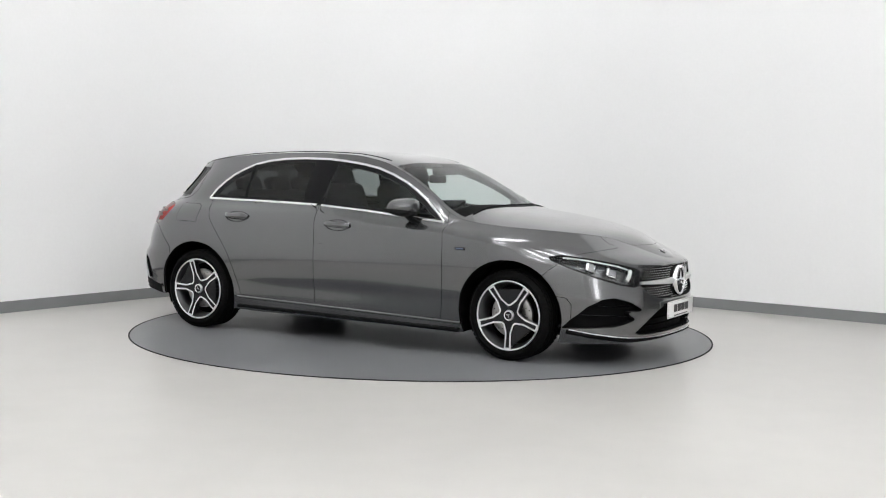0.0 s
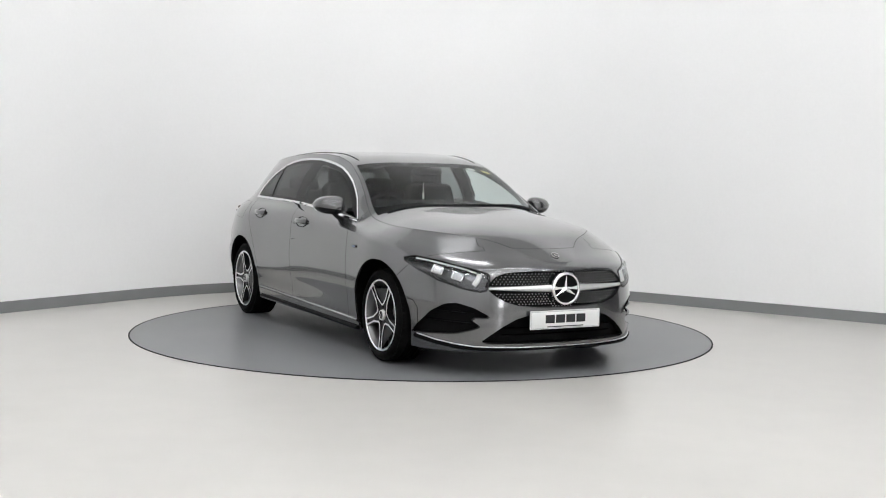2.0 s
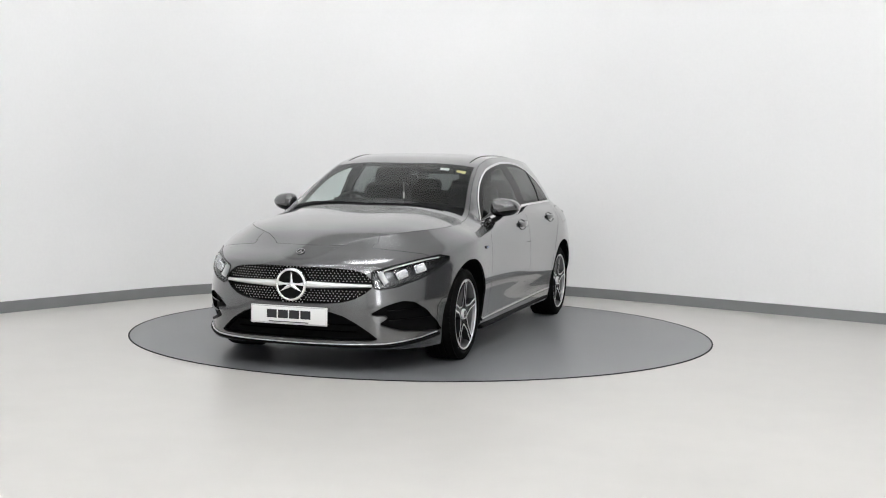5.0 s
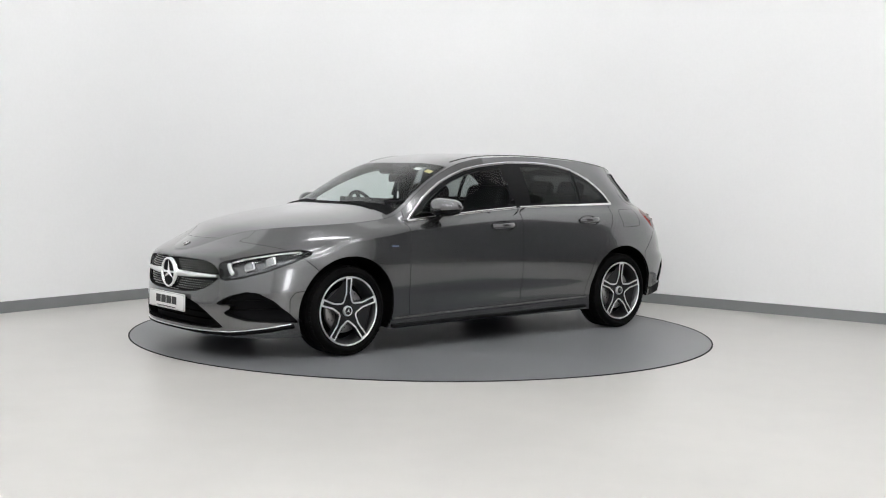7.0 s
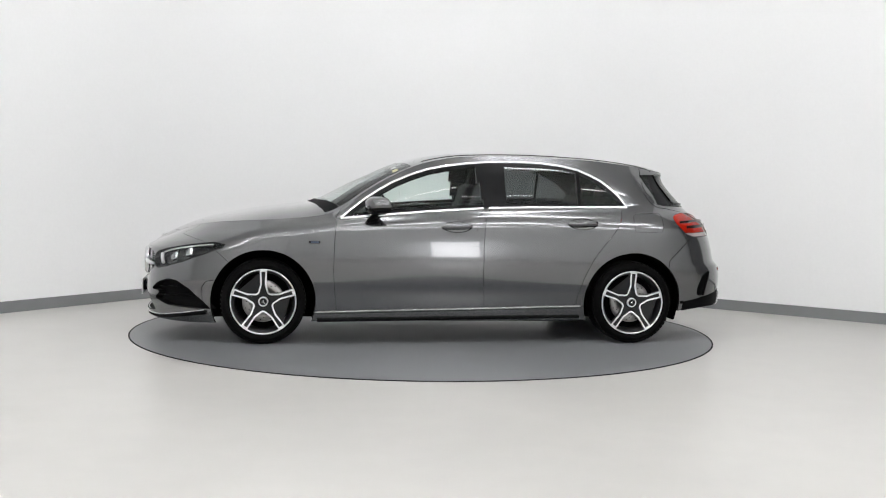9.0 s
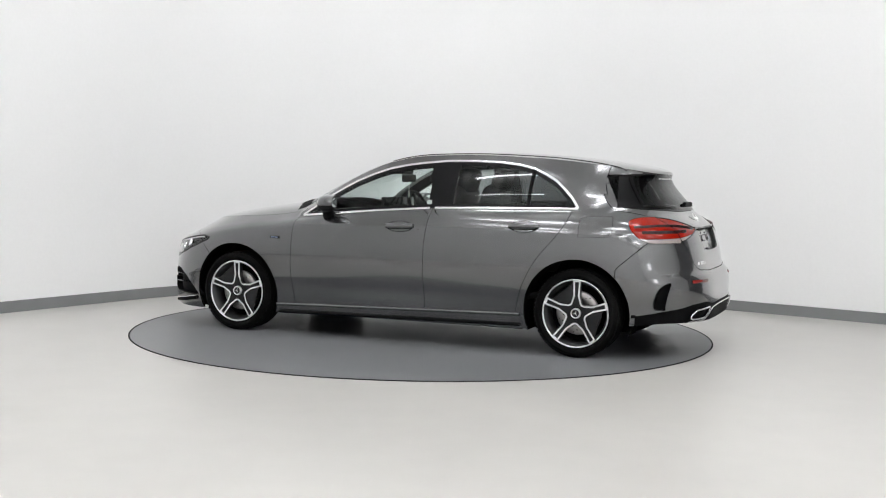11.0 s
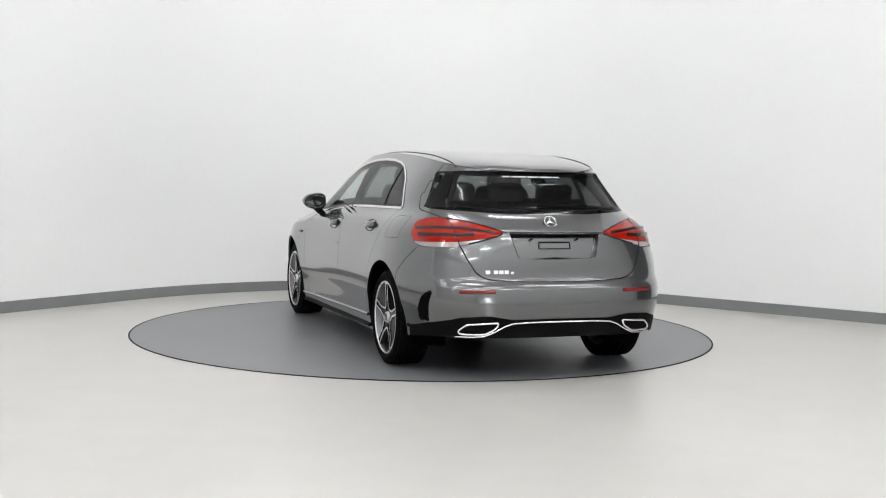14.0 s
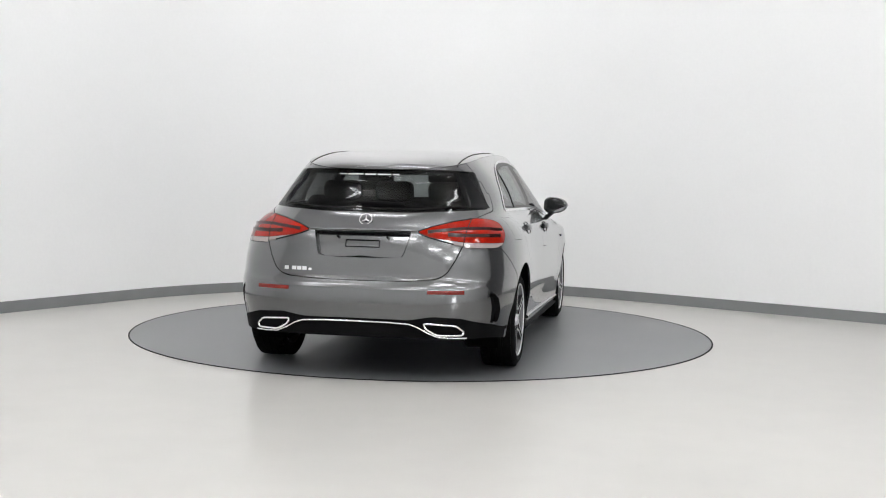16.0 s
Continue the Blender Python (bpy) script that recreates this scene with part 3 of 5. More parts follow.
screen_low = lambda y: 0.985 - 0.17 * (y / 0.72) ** 2
screen_top = lambda y: 0.325 - 0.05 * (y / 0.6) ** 2
bonnet_end = lambda y: 1.03 - 0.12 * (y / 0.72) ** 2
knife(BONNET, band(bonnet_end, lambda y: 2.5), XY, upper)
knife(FBUMPER, [(1.5, 0.2), (1.5, 0.783), (2.6, 0.783), (2.6, 0.2)], XZ, upper)
knife(COWL, band(lambda y: screen_low(y) - 0.02, bonnet_end), XY, lambda f: upper(f) and at(f).y < edge_width(at(f).x) - 0.020)
knife(SCREEN, [(x, y) for x, y in band(screen_top, lambda y: screen_low(y) - 0.02)], XY, lambda f: upper(f) and at(f).y < edge_width(at(f).x) - 0.020)
# the thin lip of the nose above the grille belongs to the bumper
for f in shell.faces:
    c = at(f)
    if f[PART] == QUARTER and c.x > 0.9 or f[PART] == FENDER and c.x > 1.975 and c.y < 0.66:
        f[PART] = FBUMPER


def pull(tags):
    """The faces with these numbers as a bmesh of their own."""
    bm = bmesh.new()
    vs = {}
    for f in shell.faces:
        if f[PART] in tags:
            loop = []
            for v in f.verts:
                if v not in vs:
                    vs[v] = bm.verts.new(v.co)
                loop.append(vs[v])
            try:
                bm.faces.new(loop)
            except ValueError:
                pass
    bm.normal_update()
    return bm


def mirrored(bm):
    """The same bmesh on the other side of the car."""
    t = bm.copy()
    for v in t.verts:
        v.co.y = -v.co.y
    bmesh.ops.reverse_faces(t, faces=t.faces)
    t.normal_update()
    return t


def joined(bm):
    """Both halves of a middle panel in one."""
    t = mirrored(bm)
    merge(bm, t)
    bmesh.ops.remove_doubles(bm, verts=[v for v in bm.verts if abs(v.co.y) < 0.004], dist=0.0005)
    bm.normal_update()
    return bm


def folded(bm, gap=0.0018, depth=0.014):
    """Draws a panel's border back by the half gap and folds it inwards, so that shut lines are real grooves."""
    bmesh.ops.remove_doubles(bm, verts=bm.verts, dist=0.0012)
    bmesh.ops.dissolve_degenerate(bm, dist=0.0008, edges=bm.edges)
    bm.normal_update()
    moves, flange = {}, []
    for v in bm.verts:
        if v.is_boundary:
            c = Vector()
            for f in v.link_faces:
                c += f.calc_center_median() - v.co
            c -= v.normal * c.dot(v.normal)
            for e in v.link_edges:
                if e.is_boundary:
                    d = (e.other_vert(v).co - v.co).normalized()
                    c -= d * c.dot(d) * 0.5
            if c.length > 1e-6:
                moves[v] = c.normalized() * gap
    for v, d in moves.items():
        v.co += d
    for e in [e for e in bm.edges if e.is_boundary]:
        a, b = e.verts
        loop = next(iter(e.link_loops))
        if loop.vert is not a:
            a, b = b, a
        flange.append((b.co.copy(), a.co.copy(), a.co - a.normal * depth, b.co - b.normal * depth))
    for q in flange:
        bm.faces.new([bm.verts.new(p) for p in q])
    bm.normal_update()
    return bm


def sunk(bm, depth, push=None, taper=0.0):
    """A recess behind an opening: its walls and its floor."""
    bm.normal_update()
    back, out = {}, bmesh.new()
    for v in bm.verts:
        d = -v.normal if push is None else Vector(push)
        back[v] = out.verts.new(v.co + d * depth)
    for f in bm.faces:
        out.faces.new([back[v] for v in f.verts])
    for e in [e for e in bm.edges if e.is_boundary]:
        a, b = e.verts
        loop = next(iter(e.link_loops))
        if loop.vert is not a:
            a, b = b, a
        if abs(a.co.y) < 1e-4 and abs(b.co.y) < 1e-4:
            continue
        out.faces.new([out.verts.new(b.co), out.verts.new(a.co), out.verts.new(back[a].co), out.verts.new(back[b].co)])
    out.normal_update()
    return out


car = new("car")
tagged(car, "dark metallic grey five-door hatchback with chrome trim on a turntable", "car")


def pair(name, bm, mat, label="", parent=None, smooth=True):
    """A part of the left side and its mirror image on the right."""
    other = mirrored(bm)
    return part(name, bm, mat, parent or car, label, smooth), part(name, other, mat, parent or car, label, smooth)


fender = pair("front_wing", folded(pull({FENDER})), PAINT)
front_door = pair("front_door", folded(pull({FDOOR})), PAINT)
rear_door = pair("rear_door", folded(pull({RDOOR})), PAINT)
quarter = pair("rear_quarter", folded(pull({QUARTER})), PAINT)
skirt = pair("side_skirt", folded(pull({SKIRT})), PAINT)
pair("fuel_flap", folded(pull({FLAP}), 0.0014), PAINT)
front_bumper = part("front_bumper", folded(joined(pull({FBUMPER})), 0.0014), PAINT, car)
pair("wheel_flank", folded(pull({SPOILER}), 0.003, 0.012), PAINT)
rear_bumper = part("rear_bumper", folded(joined(pull({RBUMPER})), 0.003, 0.02), PAINT, car)
bonnet = part("bonnet", folded(joined(pull({BONNET})), 0.0014), PAINT, car)
roof = part("roof", folded(joined(pull({ROOF})), 0.0005, 0.03), PAINT, car)
tailgate = part("tailgate", folded(joined(pull({TAILGATE})), 0.004, 0.02), PAINT, car)
cowl = part("cowl", folded(joined(pull({COWL}))), BLACK_PLASTIC, car, "black plastic cowl below the windscreen")
windscreen = part("windscreen", joined(pull({SCREEN})), SCREEN_GLASS, car, "clear slightly green windscreen")
rear_window = part("rear_window", joined(pull({REARGLASS})), REAR_TINT, car, "dark tinted rear window")
for i, dr in ((FGLASS, front_door), (RGLASS, rear_door), (QGLASS, quarter)):
    bm = pull({i})
    other = mirrored(bm)
    mt = GLASS if i == FGLASS else PRIVACY
    part("window_pane", bm, mt, dr[0], "clear glass" if i == FGLASS else "dark tinted glass")
    part("window_pane", other, mt, dr[1], "clear glass" if i == FGLASS else "dark tinted glass")
for s, bm in zip(front_door, (pull({PILLAR}), mirrored(pull({PILLAR})))):
    part("window_frame", folded(bm, 0.0, 0.02), PILLAR_BLACK, s, "gloss black window frame and door pillar")
# openings of the nose and tail
part("lower_grille", joined(sunk(pull({LOWGRILLE}), 0.07, (-1, 0, 0))), BLACK_PLASTIC, front_bumper, "black lower air intake")
part("grille_shell", joined(sunk(pull({GRILLE}), 0.035, (-1, 0, 0))), GRILLE_BLACK, front_bumper, "black radiator grille backing")
for bm in (sunk(pull({SIDEVENT}), 0.05, (-0.9, -0.3, 0)),):
    other = mirrored(bm)
    part("side_intake", bm, BLACK_PLASTIC, front_bumper, "black side air intake")
    part("side_intake", other, BLACK_PLASTIC, front_bumper, "black side air intake")
for bm in (sunk(pull({RVENT}), 0.03, (0, -1, 0)),):
    other = mirrored(bm)
    part("rear_vent", bm, BLACK_PLASTIC, rear_bumper, "slim black corner vent")
    part("rear_vent", other, BLACK_PLASTIC, rear_bumper, "slim black corner vent")
part("diffuser", folded(joined(pull({DIFFUSER})), 0.0, 0.03), BLACK_PLASTIC, rear_bumper, "black plastic rear diffuser")
headlamp, tail_lamp = [], []
bucket = sunk(pull({HEADLAMP}), 0.06)
headlamp = list(pair("headlight", bucket, LAMP_GREY, "headlamp with clear lens, twin projectors and white light strip"))
lens_l, lens_r = pull({HEADLAMP}), mirrored(pull({HEADLAMP}))
part("lens", lens_l, LENS, headlamp[0], "clear lens")
part("lens", lens_r, LENS, headlamp[1], "clear lens")
tail_lamp = list(pair("tail_light", folded(pull({TAILLAMP}), 0.001, 0.02), RED_LENS, "glossy orange-red tail lamp with clear lower strip"))
for lamp, bm in zip(tail_lamp, (folded(pull({LAMPSTRIP}), 0.0015, 0.015), mirrored(folded(pull({LAMPSTRIP}), 0.0015, 0.015)))):
    part("clear_strip", bm, TAIL_STRIP, lamp, "clear lower lamp strip")
part("plate_recess", joined(sunk(pull({PLATEWELL}), 0.034, (1, 0, 0))), PAINT, tailgate, "recess for a number plate in body colour")


# ---- wheels ----
def star_outline(tip_r=0.229, tip_w=0.0260, valley=0.076, spokes=5):
    pts = []
    for k in range(spokes):
        a = 2 * math.pi * k / spokes
        for s in (-1, 1):
            w = s * math.asin(tip_w / tip_r)
            if s == -1:
                b = a - math.pi / spokes
                for e in (-0.10, 0.10):
                    pts.append((valley * math.cos(b + e), valley * math.sin(b + e)))
                pts.append((0.125 * math.cos(a - 0.175), 0.125 * math.sin(a - 0.175)))
            pts.append((tip_r * math.cos(a + w), tip_r * math.sin(a + w)))
            if s == 1:
                pts.append((0.125 * math.cos(a + 0.175), 0.125 * math.sin(a + 0.175)))
    return pts


def build_wheel():
    """A wheel with its axle along y and its face towards +y; the face lies at y = 0."""
    wheel = new("wheel")
    tyre = bmesh.new()
    R = TYRE_R
    prof = [(0.226, -0.205), (0.236, -0.212), (0.262, -0.219), (0.295, -0.215), (R - 0.012, -0.198), (R - 0.003, -0.18)]
    for c in (-0.152, -0.112, -0.072):
        prof += [(R, c - 0.006), (R - 0.007, c - 0.004), (R - 0.007, c + 0.004), (R, c + 0.006)]
    prof += [(R, -0.045), (R - 0.003, -0.032), (R - 0.012, -0.012), (R - 0.028, -0.001), (0.270, 0.006), (0.262, 0.007), (0.258, 0.005), (0.246, 0.003), (0.238, -0.004), (0.232, -0.012)]
    lathe(tyre, prof, 96)
    # shoulder blocks of the tread
    for k in range(60):
        a = 2 * math.pi * k / 60
        for y in (-0.030, -0.193):
            box(tyre, R - 0.009, y, 0, 0.014, 0.030, 0.022, 0.0, Matrix.Rotation(-a, 4, "Y"))
    tyre_ob = part("tyre", tyre, RUBBER, wheel, "black low-profile tyre")
    rim = bmesh.new()
    lathe(rim, [(0.2365, -0.010), (0.2370, -0.003), (0.2340, 0.0), (0.2275, -0.001), (0.2255, -0.006), (0.222, -0.016), (0.212, -0.030), (0.205, -0.06), (0.200, -0.16), (0.225, -0.205)], 96)
    for f in rim.faces:
        c = f.calc_center_median()
        f.material_index = 0 if c.y > -0.008 else 1
    rim_ob = part("rim", rim, [SILVER, material("rim_barrel", (0.19, 0.19, 0.195), 0.35, 0.9, vary=0.06)], wheel, "two-tone alloy rim with polished lip")
    bm = bmesh.new()
    out = rounded(star_outline(), 0.008, 3)
    face = bm.faces.new([bm.verts.new((x, 0, z)) for x, z in out])
    bm.normal_update()
    if face.normal.y < 0:
        bmesh.ops.reverse_faces(bm, faces=bm.faces)
    bm.normal_update()
    edge = bmesh.ops.inset_region(bm, faces=bm.faces[:], thickness=0.0115, use_even_offset=True, use_boundary=True)["faces"]
    edge = set(edge)
    inner = [f for f in bm.faces if f not in edge]
    for f in edge:
        f.material_index = 0
    ext = bmesh.ops.extrude_face_region(bm, geom=inner)
    bmesh.ops.delete(bm, geom=inner, context="FACES")
    for v in {v for g in ext["geom"] if isinstance(g, bmesh.types.BMFace) for v in g.verts}:
        v.co.y -= 0.009
    for f in bm.faces:
        if f not in edge:
            f.material_index = 1
    rim_edges = [e for e in bm.edges if e.is_boundary]
    ext = bmesh.ops.extrude_edge_only(bm, edges=rim_edges)
    for g in ext["geom"]:
        if isinstance(g, bmesh.types.BMVert):
            g.co.y -= 0.045
        elif isinstance(g, bmesh.types.BMFace):
            g.material_index = 1
    # a gentle dish: the hub lies further in than the tips
    bmesh.ops.triangulate(bm, faces=[f for f in bm.faces if len(f.verts) > 4])
    for v in bm.verts:
        r = math.hypot(v.co.x, v.co.z)
        v.co.y -= 0.004 + 0.018 * max(0, 1 - r / 0.2)
    part("spokes", bm, [SILVER, RIM_GREY], rim_ob, "five twin spokes, machined silver edges, dark pockets", smooth=False)
    bm = bmesh.new()
    lathe(bm, [(0.001, -0.008), (0.026, -0.009), (0.029, -0.007), (0.033, -0.008), (0.036, -0.014), (0.037, -0.03)], 32)
    for f in bm.faces:
        r = math.hypot(*[f.calc_center_median()[i] for i in (0, 2)])
        f.material_index = 1 if r < 0.026 else 0
    cap = part("centre_cap", bm, [SILVER, RIM_GREY], rim_ob, "dark centre cap with silver ring")
    bm = bmesh.new()
    for k in range(3):
        star_ray(bm, 0.0235, 0.0042, 0.002, Matrix.Rotation(2 * math.pi * k / 3, 4, "Y") @ Matrix.Translation((0, -0.007, 0)))
    part("emblem", bm, CHROME, cap, "small silver three-rayed emblem", smooth=False)
    for k in range(5):
        a = 2 * math.pi * (k + 0.5) / 5
        bm = bmesh.new()
        lathe(bm, [(0.0115, -0.034), (0.0115, -0.020), (0.009, -0.018), (0.006, -0.019), (0.005, -0.026), (0.001, -0.026)], 12)
        bmesh.ops.translate(bm, vec=(0.057 * math.cos(a), 0, 0.057 * math.sin(a)), verts=bm.verts)
        part("bolt", bm, RIM_GREY, rim_ob)
    bm = bmesh.new()
    lathe(bm, [(0.075, -0.066), (0.078, -0.060), (0.150, -0.060), (0.152, -0.064), (0.152, -0.085)], 64)
    disc = part("brake_disc", bm, DISC_STEEL, wheel, "drilled steel brake disc")
    bm = bmesh.new()
    for k in range(36):
        a, r = 2 * math.pi * k / 36, (0.100, 0.118, 0.136)[k % 3]
        lathe(bm, [(0.0042, -0.0594), (0.0002, -0.0594)], 8)
        bm.verts.ensure_lookup_table()
        bmesh.ops.translate(bm, vec=(r * math.cos(a), 0, r * math.sin(a)), verts=bm.verts[-16:])
    tagged(part("drill_holes", bm, BLACK_GAP, disc), kind="stuff")
    bm = bmesh.new()
    lathe(bm, [(0.001, -0.045), (0.06, -0.045), (0.075, -0.055), (0.075, -0.09)], 40)
    part("hub", bm, UNDERBODY, wheel)
    bm = bmesh.new()
    for k in range(7):
        a = radians(150 + k * 10)
        box(bm, 0.142, -0.058, 0, 0.052, 0.05, 0.028, 0.006, Matrix.Rotation(-a, 4, "Y"))
    part("brake_caliper", bm, RIM_GREY, wheel, "dark brake caliper")
    bm = bmesh.new()
    lathe(bm, [(0.001, -0.12), (0.20, -0.12)], 40)
    part("backing_plate", bm, UNDERBODY, wheel)
    return wheel


def star_ray(bm, length, half, rise, m):
    """One ray of a three-rayed emblem: a ridge that tapers to a point, in the xz plane, facing +y."""
    tip = bm.verts.new(m @ Vector((0, rise * 0.3, length)))
    mid = bm.verts.new(m @ Vector((0, rise, 0)))
    a = bm.verts.new(m @ Vector((half, 0, -half * 0.57)))
    b = bm.verts.new(m @ Vector((-half, 0, -half * 0.57)))
    bm.faces.new((a, mid, tip))
    bm.faces.new((mid, b, tip))


first = build_wheel()
first.parent = car
for (x, y, spin), made in zip(((HALF_BASE, HUB_Y - 0.01, 18), (-HALF_BASE, HUB_Y, 20), (HALF_BASE, -HUB_Y + 0.01, 54), (-HALF_BASE, -HUB_Y, 2)), (first, None, None, None)):
    m = pose(x, y, HUB_Z + 0.003, 0, 0, 0 if y > 0 else 180) @ pose(0, 0, 0, 0, -spin, 0)
    if made:
        made.matrix_basis = m
    else:
        copy_thing(first, m)

# wheel housings and the dark floor pan that closes the body
for x in (HALF_BASE, -HALF_BASE):
    for s in (1, -1):
        bm = bmesh.new()
        n = 40
        rows = []
        for k in range(n + 1):
            a = radians(-22 + 224 * k / n)
            c, d = math.cos(a) * 0.382, math.sin(a) * 0.382
            edge = on_side(x + c, max(HUB_Z + 0.005 + d, 0.2)).y - 0.012
            rows.append([bm.verts.new((x + c, s * y, HUB_Z + 0.005 + d)) for y in (edge, 0.72, 0.58)])
        for a, b in zip(rows, rows[1:]):
            for j in range(2):
                bm.faces.new((a[j], b[j], b[j + 1], a[j + 1]))
        bm.faces.new([r[-1] for r in rows])
        part("wheel_housing", bm, UNDERBODY, car, "black wheel-arch liner", smooth=True)
bm = bmesh.new()
box(bm, 0.0, 0, 0.22, 1.94, 1.56, 0.12, 0.03)
box(bm, 1.84, 0, 0.225, 0.40, 1.0, 0.10, 0.03)
box(bm, -1.80, 0, 0.295, 0.36, 1.1, 0.08, 0.03)
box(bm, 0, 0, 0.27, 3.6, 1.0, 0.10, 0.03)
part("underbody", bm, UNDERBODY, car)


# ---- trim and fittings of the car ----
def dense(pts, step=0.02, closed=False):
    out, n = [], len(pts)
    for i in range(n if closed else n - 1):
        a, b = Vector(pts[i]), Vector(pts[(i + 1) % n])
        k = max(1, int((b - a).length / step))
        out += [a.lerp(b, j / k) for j in range(k)]
    return out if closed else out + [Vector(pts[-1])]


def both(name, bm, mat, parents, label="", smooth=True):
    other = mirrored(bm)
    return [part(name, bm, mat, parents[0], label, smooth), part(name, other, mat, parents[1], label, smooth)]


# bright window surround, one piece on each door and the rear quarter
loop = [(p.x, p.y) for p in dense(WINDOW, 0.02, True)]
upper_run = [p for p in loop[:next(i for i, p in enumerate(loop) if p[0] < -1.333) + 1]]
lower_run = loop[len(upper_run) - 1:] + loop[:1]
both("window_trim", tube(bmesh.new(), [on_side(x, z + 0.004, 0.002) for x, z in upper_run], 0.0095, 0.005, 8, up=(0, 1, 0.3)), CHROME, quarter, "bright chrome window surround")
both("belt_trim", tube(bmesh.new(), [on_side(x, z, 0.003) for x, z in lower_run if x < -0.255], 0.0095, 0.005, 8, up=(0, 1, 0.3)), CHROME, rear_door, "bright chrome belt strip")
both("belt_trim", tube(bmesh.new(), [on_side(x, z, 0.003) for x, z in lower_run if x > -0.250], 0.0095, 0.005, 8, up=(0, 1, 0.3)), CHROME, front_door, "bright chrome belt strip")
# dark bar between rear pane and quarter pane
both("window_bar", tube(bmesh.new(), [on_side(-0.970 - 0.005 * k / 8, 1.02 + 0.27 * k / 8, 0.001) for k in range(9)], 0.012, 0.004, 6, up=(0, 1, 0)), BLACK_PLASTIC, rear_door, "black bar between the panes")


# door handles: an oval cup and a bar across it
def handle(x, z, doors):
    bm = bmesh.new()
    n, rings = 28, []
    for s, d in ((1.0, 0.0015), (0.9, -0.004), (0.55, -0.012), (0.05, -0.014)):
        rings.append([bm.verts.new(on_side(x + 0.106 * s * math.cos(2 * math.pi * k / n), z + 0.040 * s * math.sin(2 * math.pi * k / n), d + 0.004)) for k in range(n)])
    for a, b in zip(rings, rings[1:]):
        for k in range(n):
            bm.faces.new((a[k], a[(k + 1) % n], b[(k + 1) % n], b[k]))
    bmesh.ops.recalc_face_normals(bm, faces=bm.faces)
    both("handle_cup", bm, BLACK_GLOSS, doors, "dark oval cup behind the handle")
    bm = bmesh.new()
    base = on_side(x, z, 0).y
    pts = [(x + 0.105 - 0.21 * k / 14, on_side(x + 0.105 - 0.21 * k / 14, z + 0.006).y + 0.006 + 0.022 * math.sin(math.pi * k / 14) ** 0.6, z + 0.006 - 0.003 * math.cos(math.pi * k / 14)) for k in range(15)]
    tube(bm, pts, 0.019, 0.011, 12, up=(0, 1, 0.15))
    grips = both("handle", bm, PAINT, doors, "door handle in body colour")
    bm = bmesh.new()
    tube(bm, [(p[0], p[1] + 0.004, p[2] - 0.015) for p in pts[1:-1]], 0.0035, 0.004, 6)
    both("handle_trim", bm, CHROME, grips, "thin chrome line")


handle(-0.028, 0.862, front_door)
handle(-0.975, 0.893, rear_door)


# door mirrors
def door_mirror(s):
    mirror_ob = new("door_mirror")
    mirror_ob.parent = car
    tagged(mirror_ob, "door mirror with grey cap on a black foot")
    def body(lo, hi, grow=1.0):
        bm = bmesh.new()
        nu, nv, rows = 28, 18, []
        for i in range(nv + 1):
            a = lo + (hi - lo) * i / nv
            row = []
            for j in range(nu):
                b = 2 * math.pi * j / nu
                ce = math.copysign(abs(math.cos(a)) ** 0.75, math.cos(a))
                x = ce * math.copysign(abs(math.cos(b)) ** 0.8, math.cos(b))
                y = ce * math.copysign(abs(math.sin(b)) ** 0.75, math.sin(b))
                z = math.copysign(abs(math.sin(a)) ** 0.85, math.sin(a))
                x = max(x, -0.52)
                px = 0.545 + 0.092 * x * grow - 0.03 * y
                py = 0.893 + 0.101 * y * grow
                pz = 1.008 + 0.066 * z * grow - 0.012 * y * (1 if z > 0 else -1.2)
                row.append(bm.verts.new((px, s * py, pz)))
            rows.append(row)
        for p, q in zip(rows, rows[1:]):
            for k in range(nu):
                bm.faces.new((p[k], p[(k + 1) % nu], q[(k + 1) % nu], q[k]))
        if abs(hi - math.pi / 2) < 0.01:
            bm.faces.new(rows[-1])
        if abs(lo + math.pi / 2) < 0.01:
            bm.faces.new(rows[0][::-1])
        bmesh.ops.remove_doubles(bm, verts=bm.verts, dist=0.0004)
        bmesh.ops.recalc_face_normals(bm, faces=bm.faces)
        return bm
    part("cap", body(-0.32, math.pi / 2), PAINT, mirror_ob, "mirror cap in body colour")
    part("lower_shell", body(-math.pi / 2, -0.34, 0.97), BLACK_GLOSS, mirror_ob, "black lower mirror shell")
    bm = bmesh.new()
    n = 28
    cs = [bm.verts.new((0.4975 - 0.03 * 0.92 * math.sin(2 * math.pi * k / n), s * (0.893 + 0.086 * math.copysign(abs(math.sin(2 * math.pi * k / n)) ** 0.75, math.sin(2 * math.pi * k / n))),
                        1.006 + 0.050 * math.copysign(abs(math.cos(2 * math.pi * k / n)) ** 0.75, math.cos(2 * math.pi * k / n)))) for k in range(n)]
    bm.faces.new(cs)
    bm.normal_update()
    part("mirror_glass", bm, MIRROR, mirror_ob, "mirror glass", smooth=False)
    bm = bmesh.new()
    tube(bm, [(0.60, s * 0.765, 0.895), (0.595, s * 0.80, 0.905), (0.58, s * 0.835, 0.925), (0.565, s * 0.865, 0.955)], 0.04, 0.016, 10, up=(0, 0.3, 1))
    part("foot", bm, BLACK_PLASTIC, mirror_ob, "black mirror foot")


door_mirror(1)
door_mirror(-1)

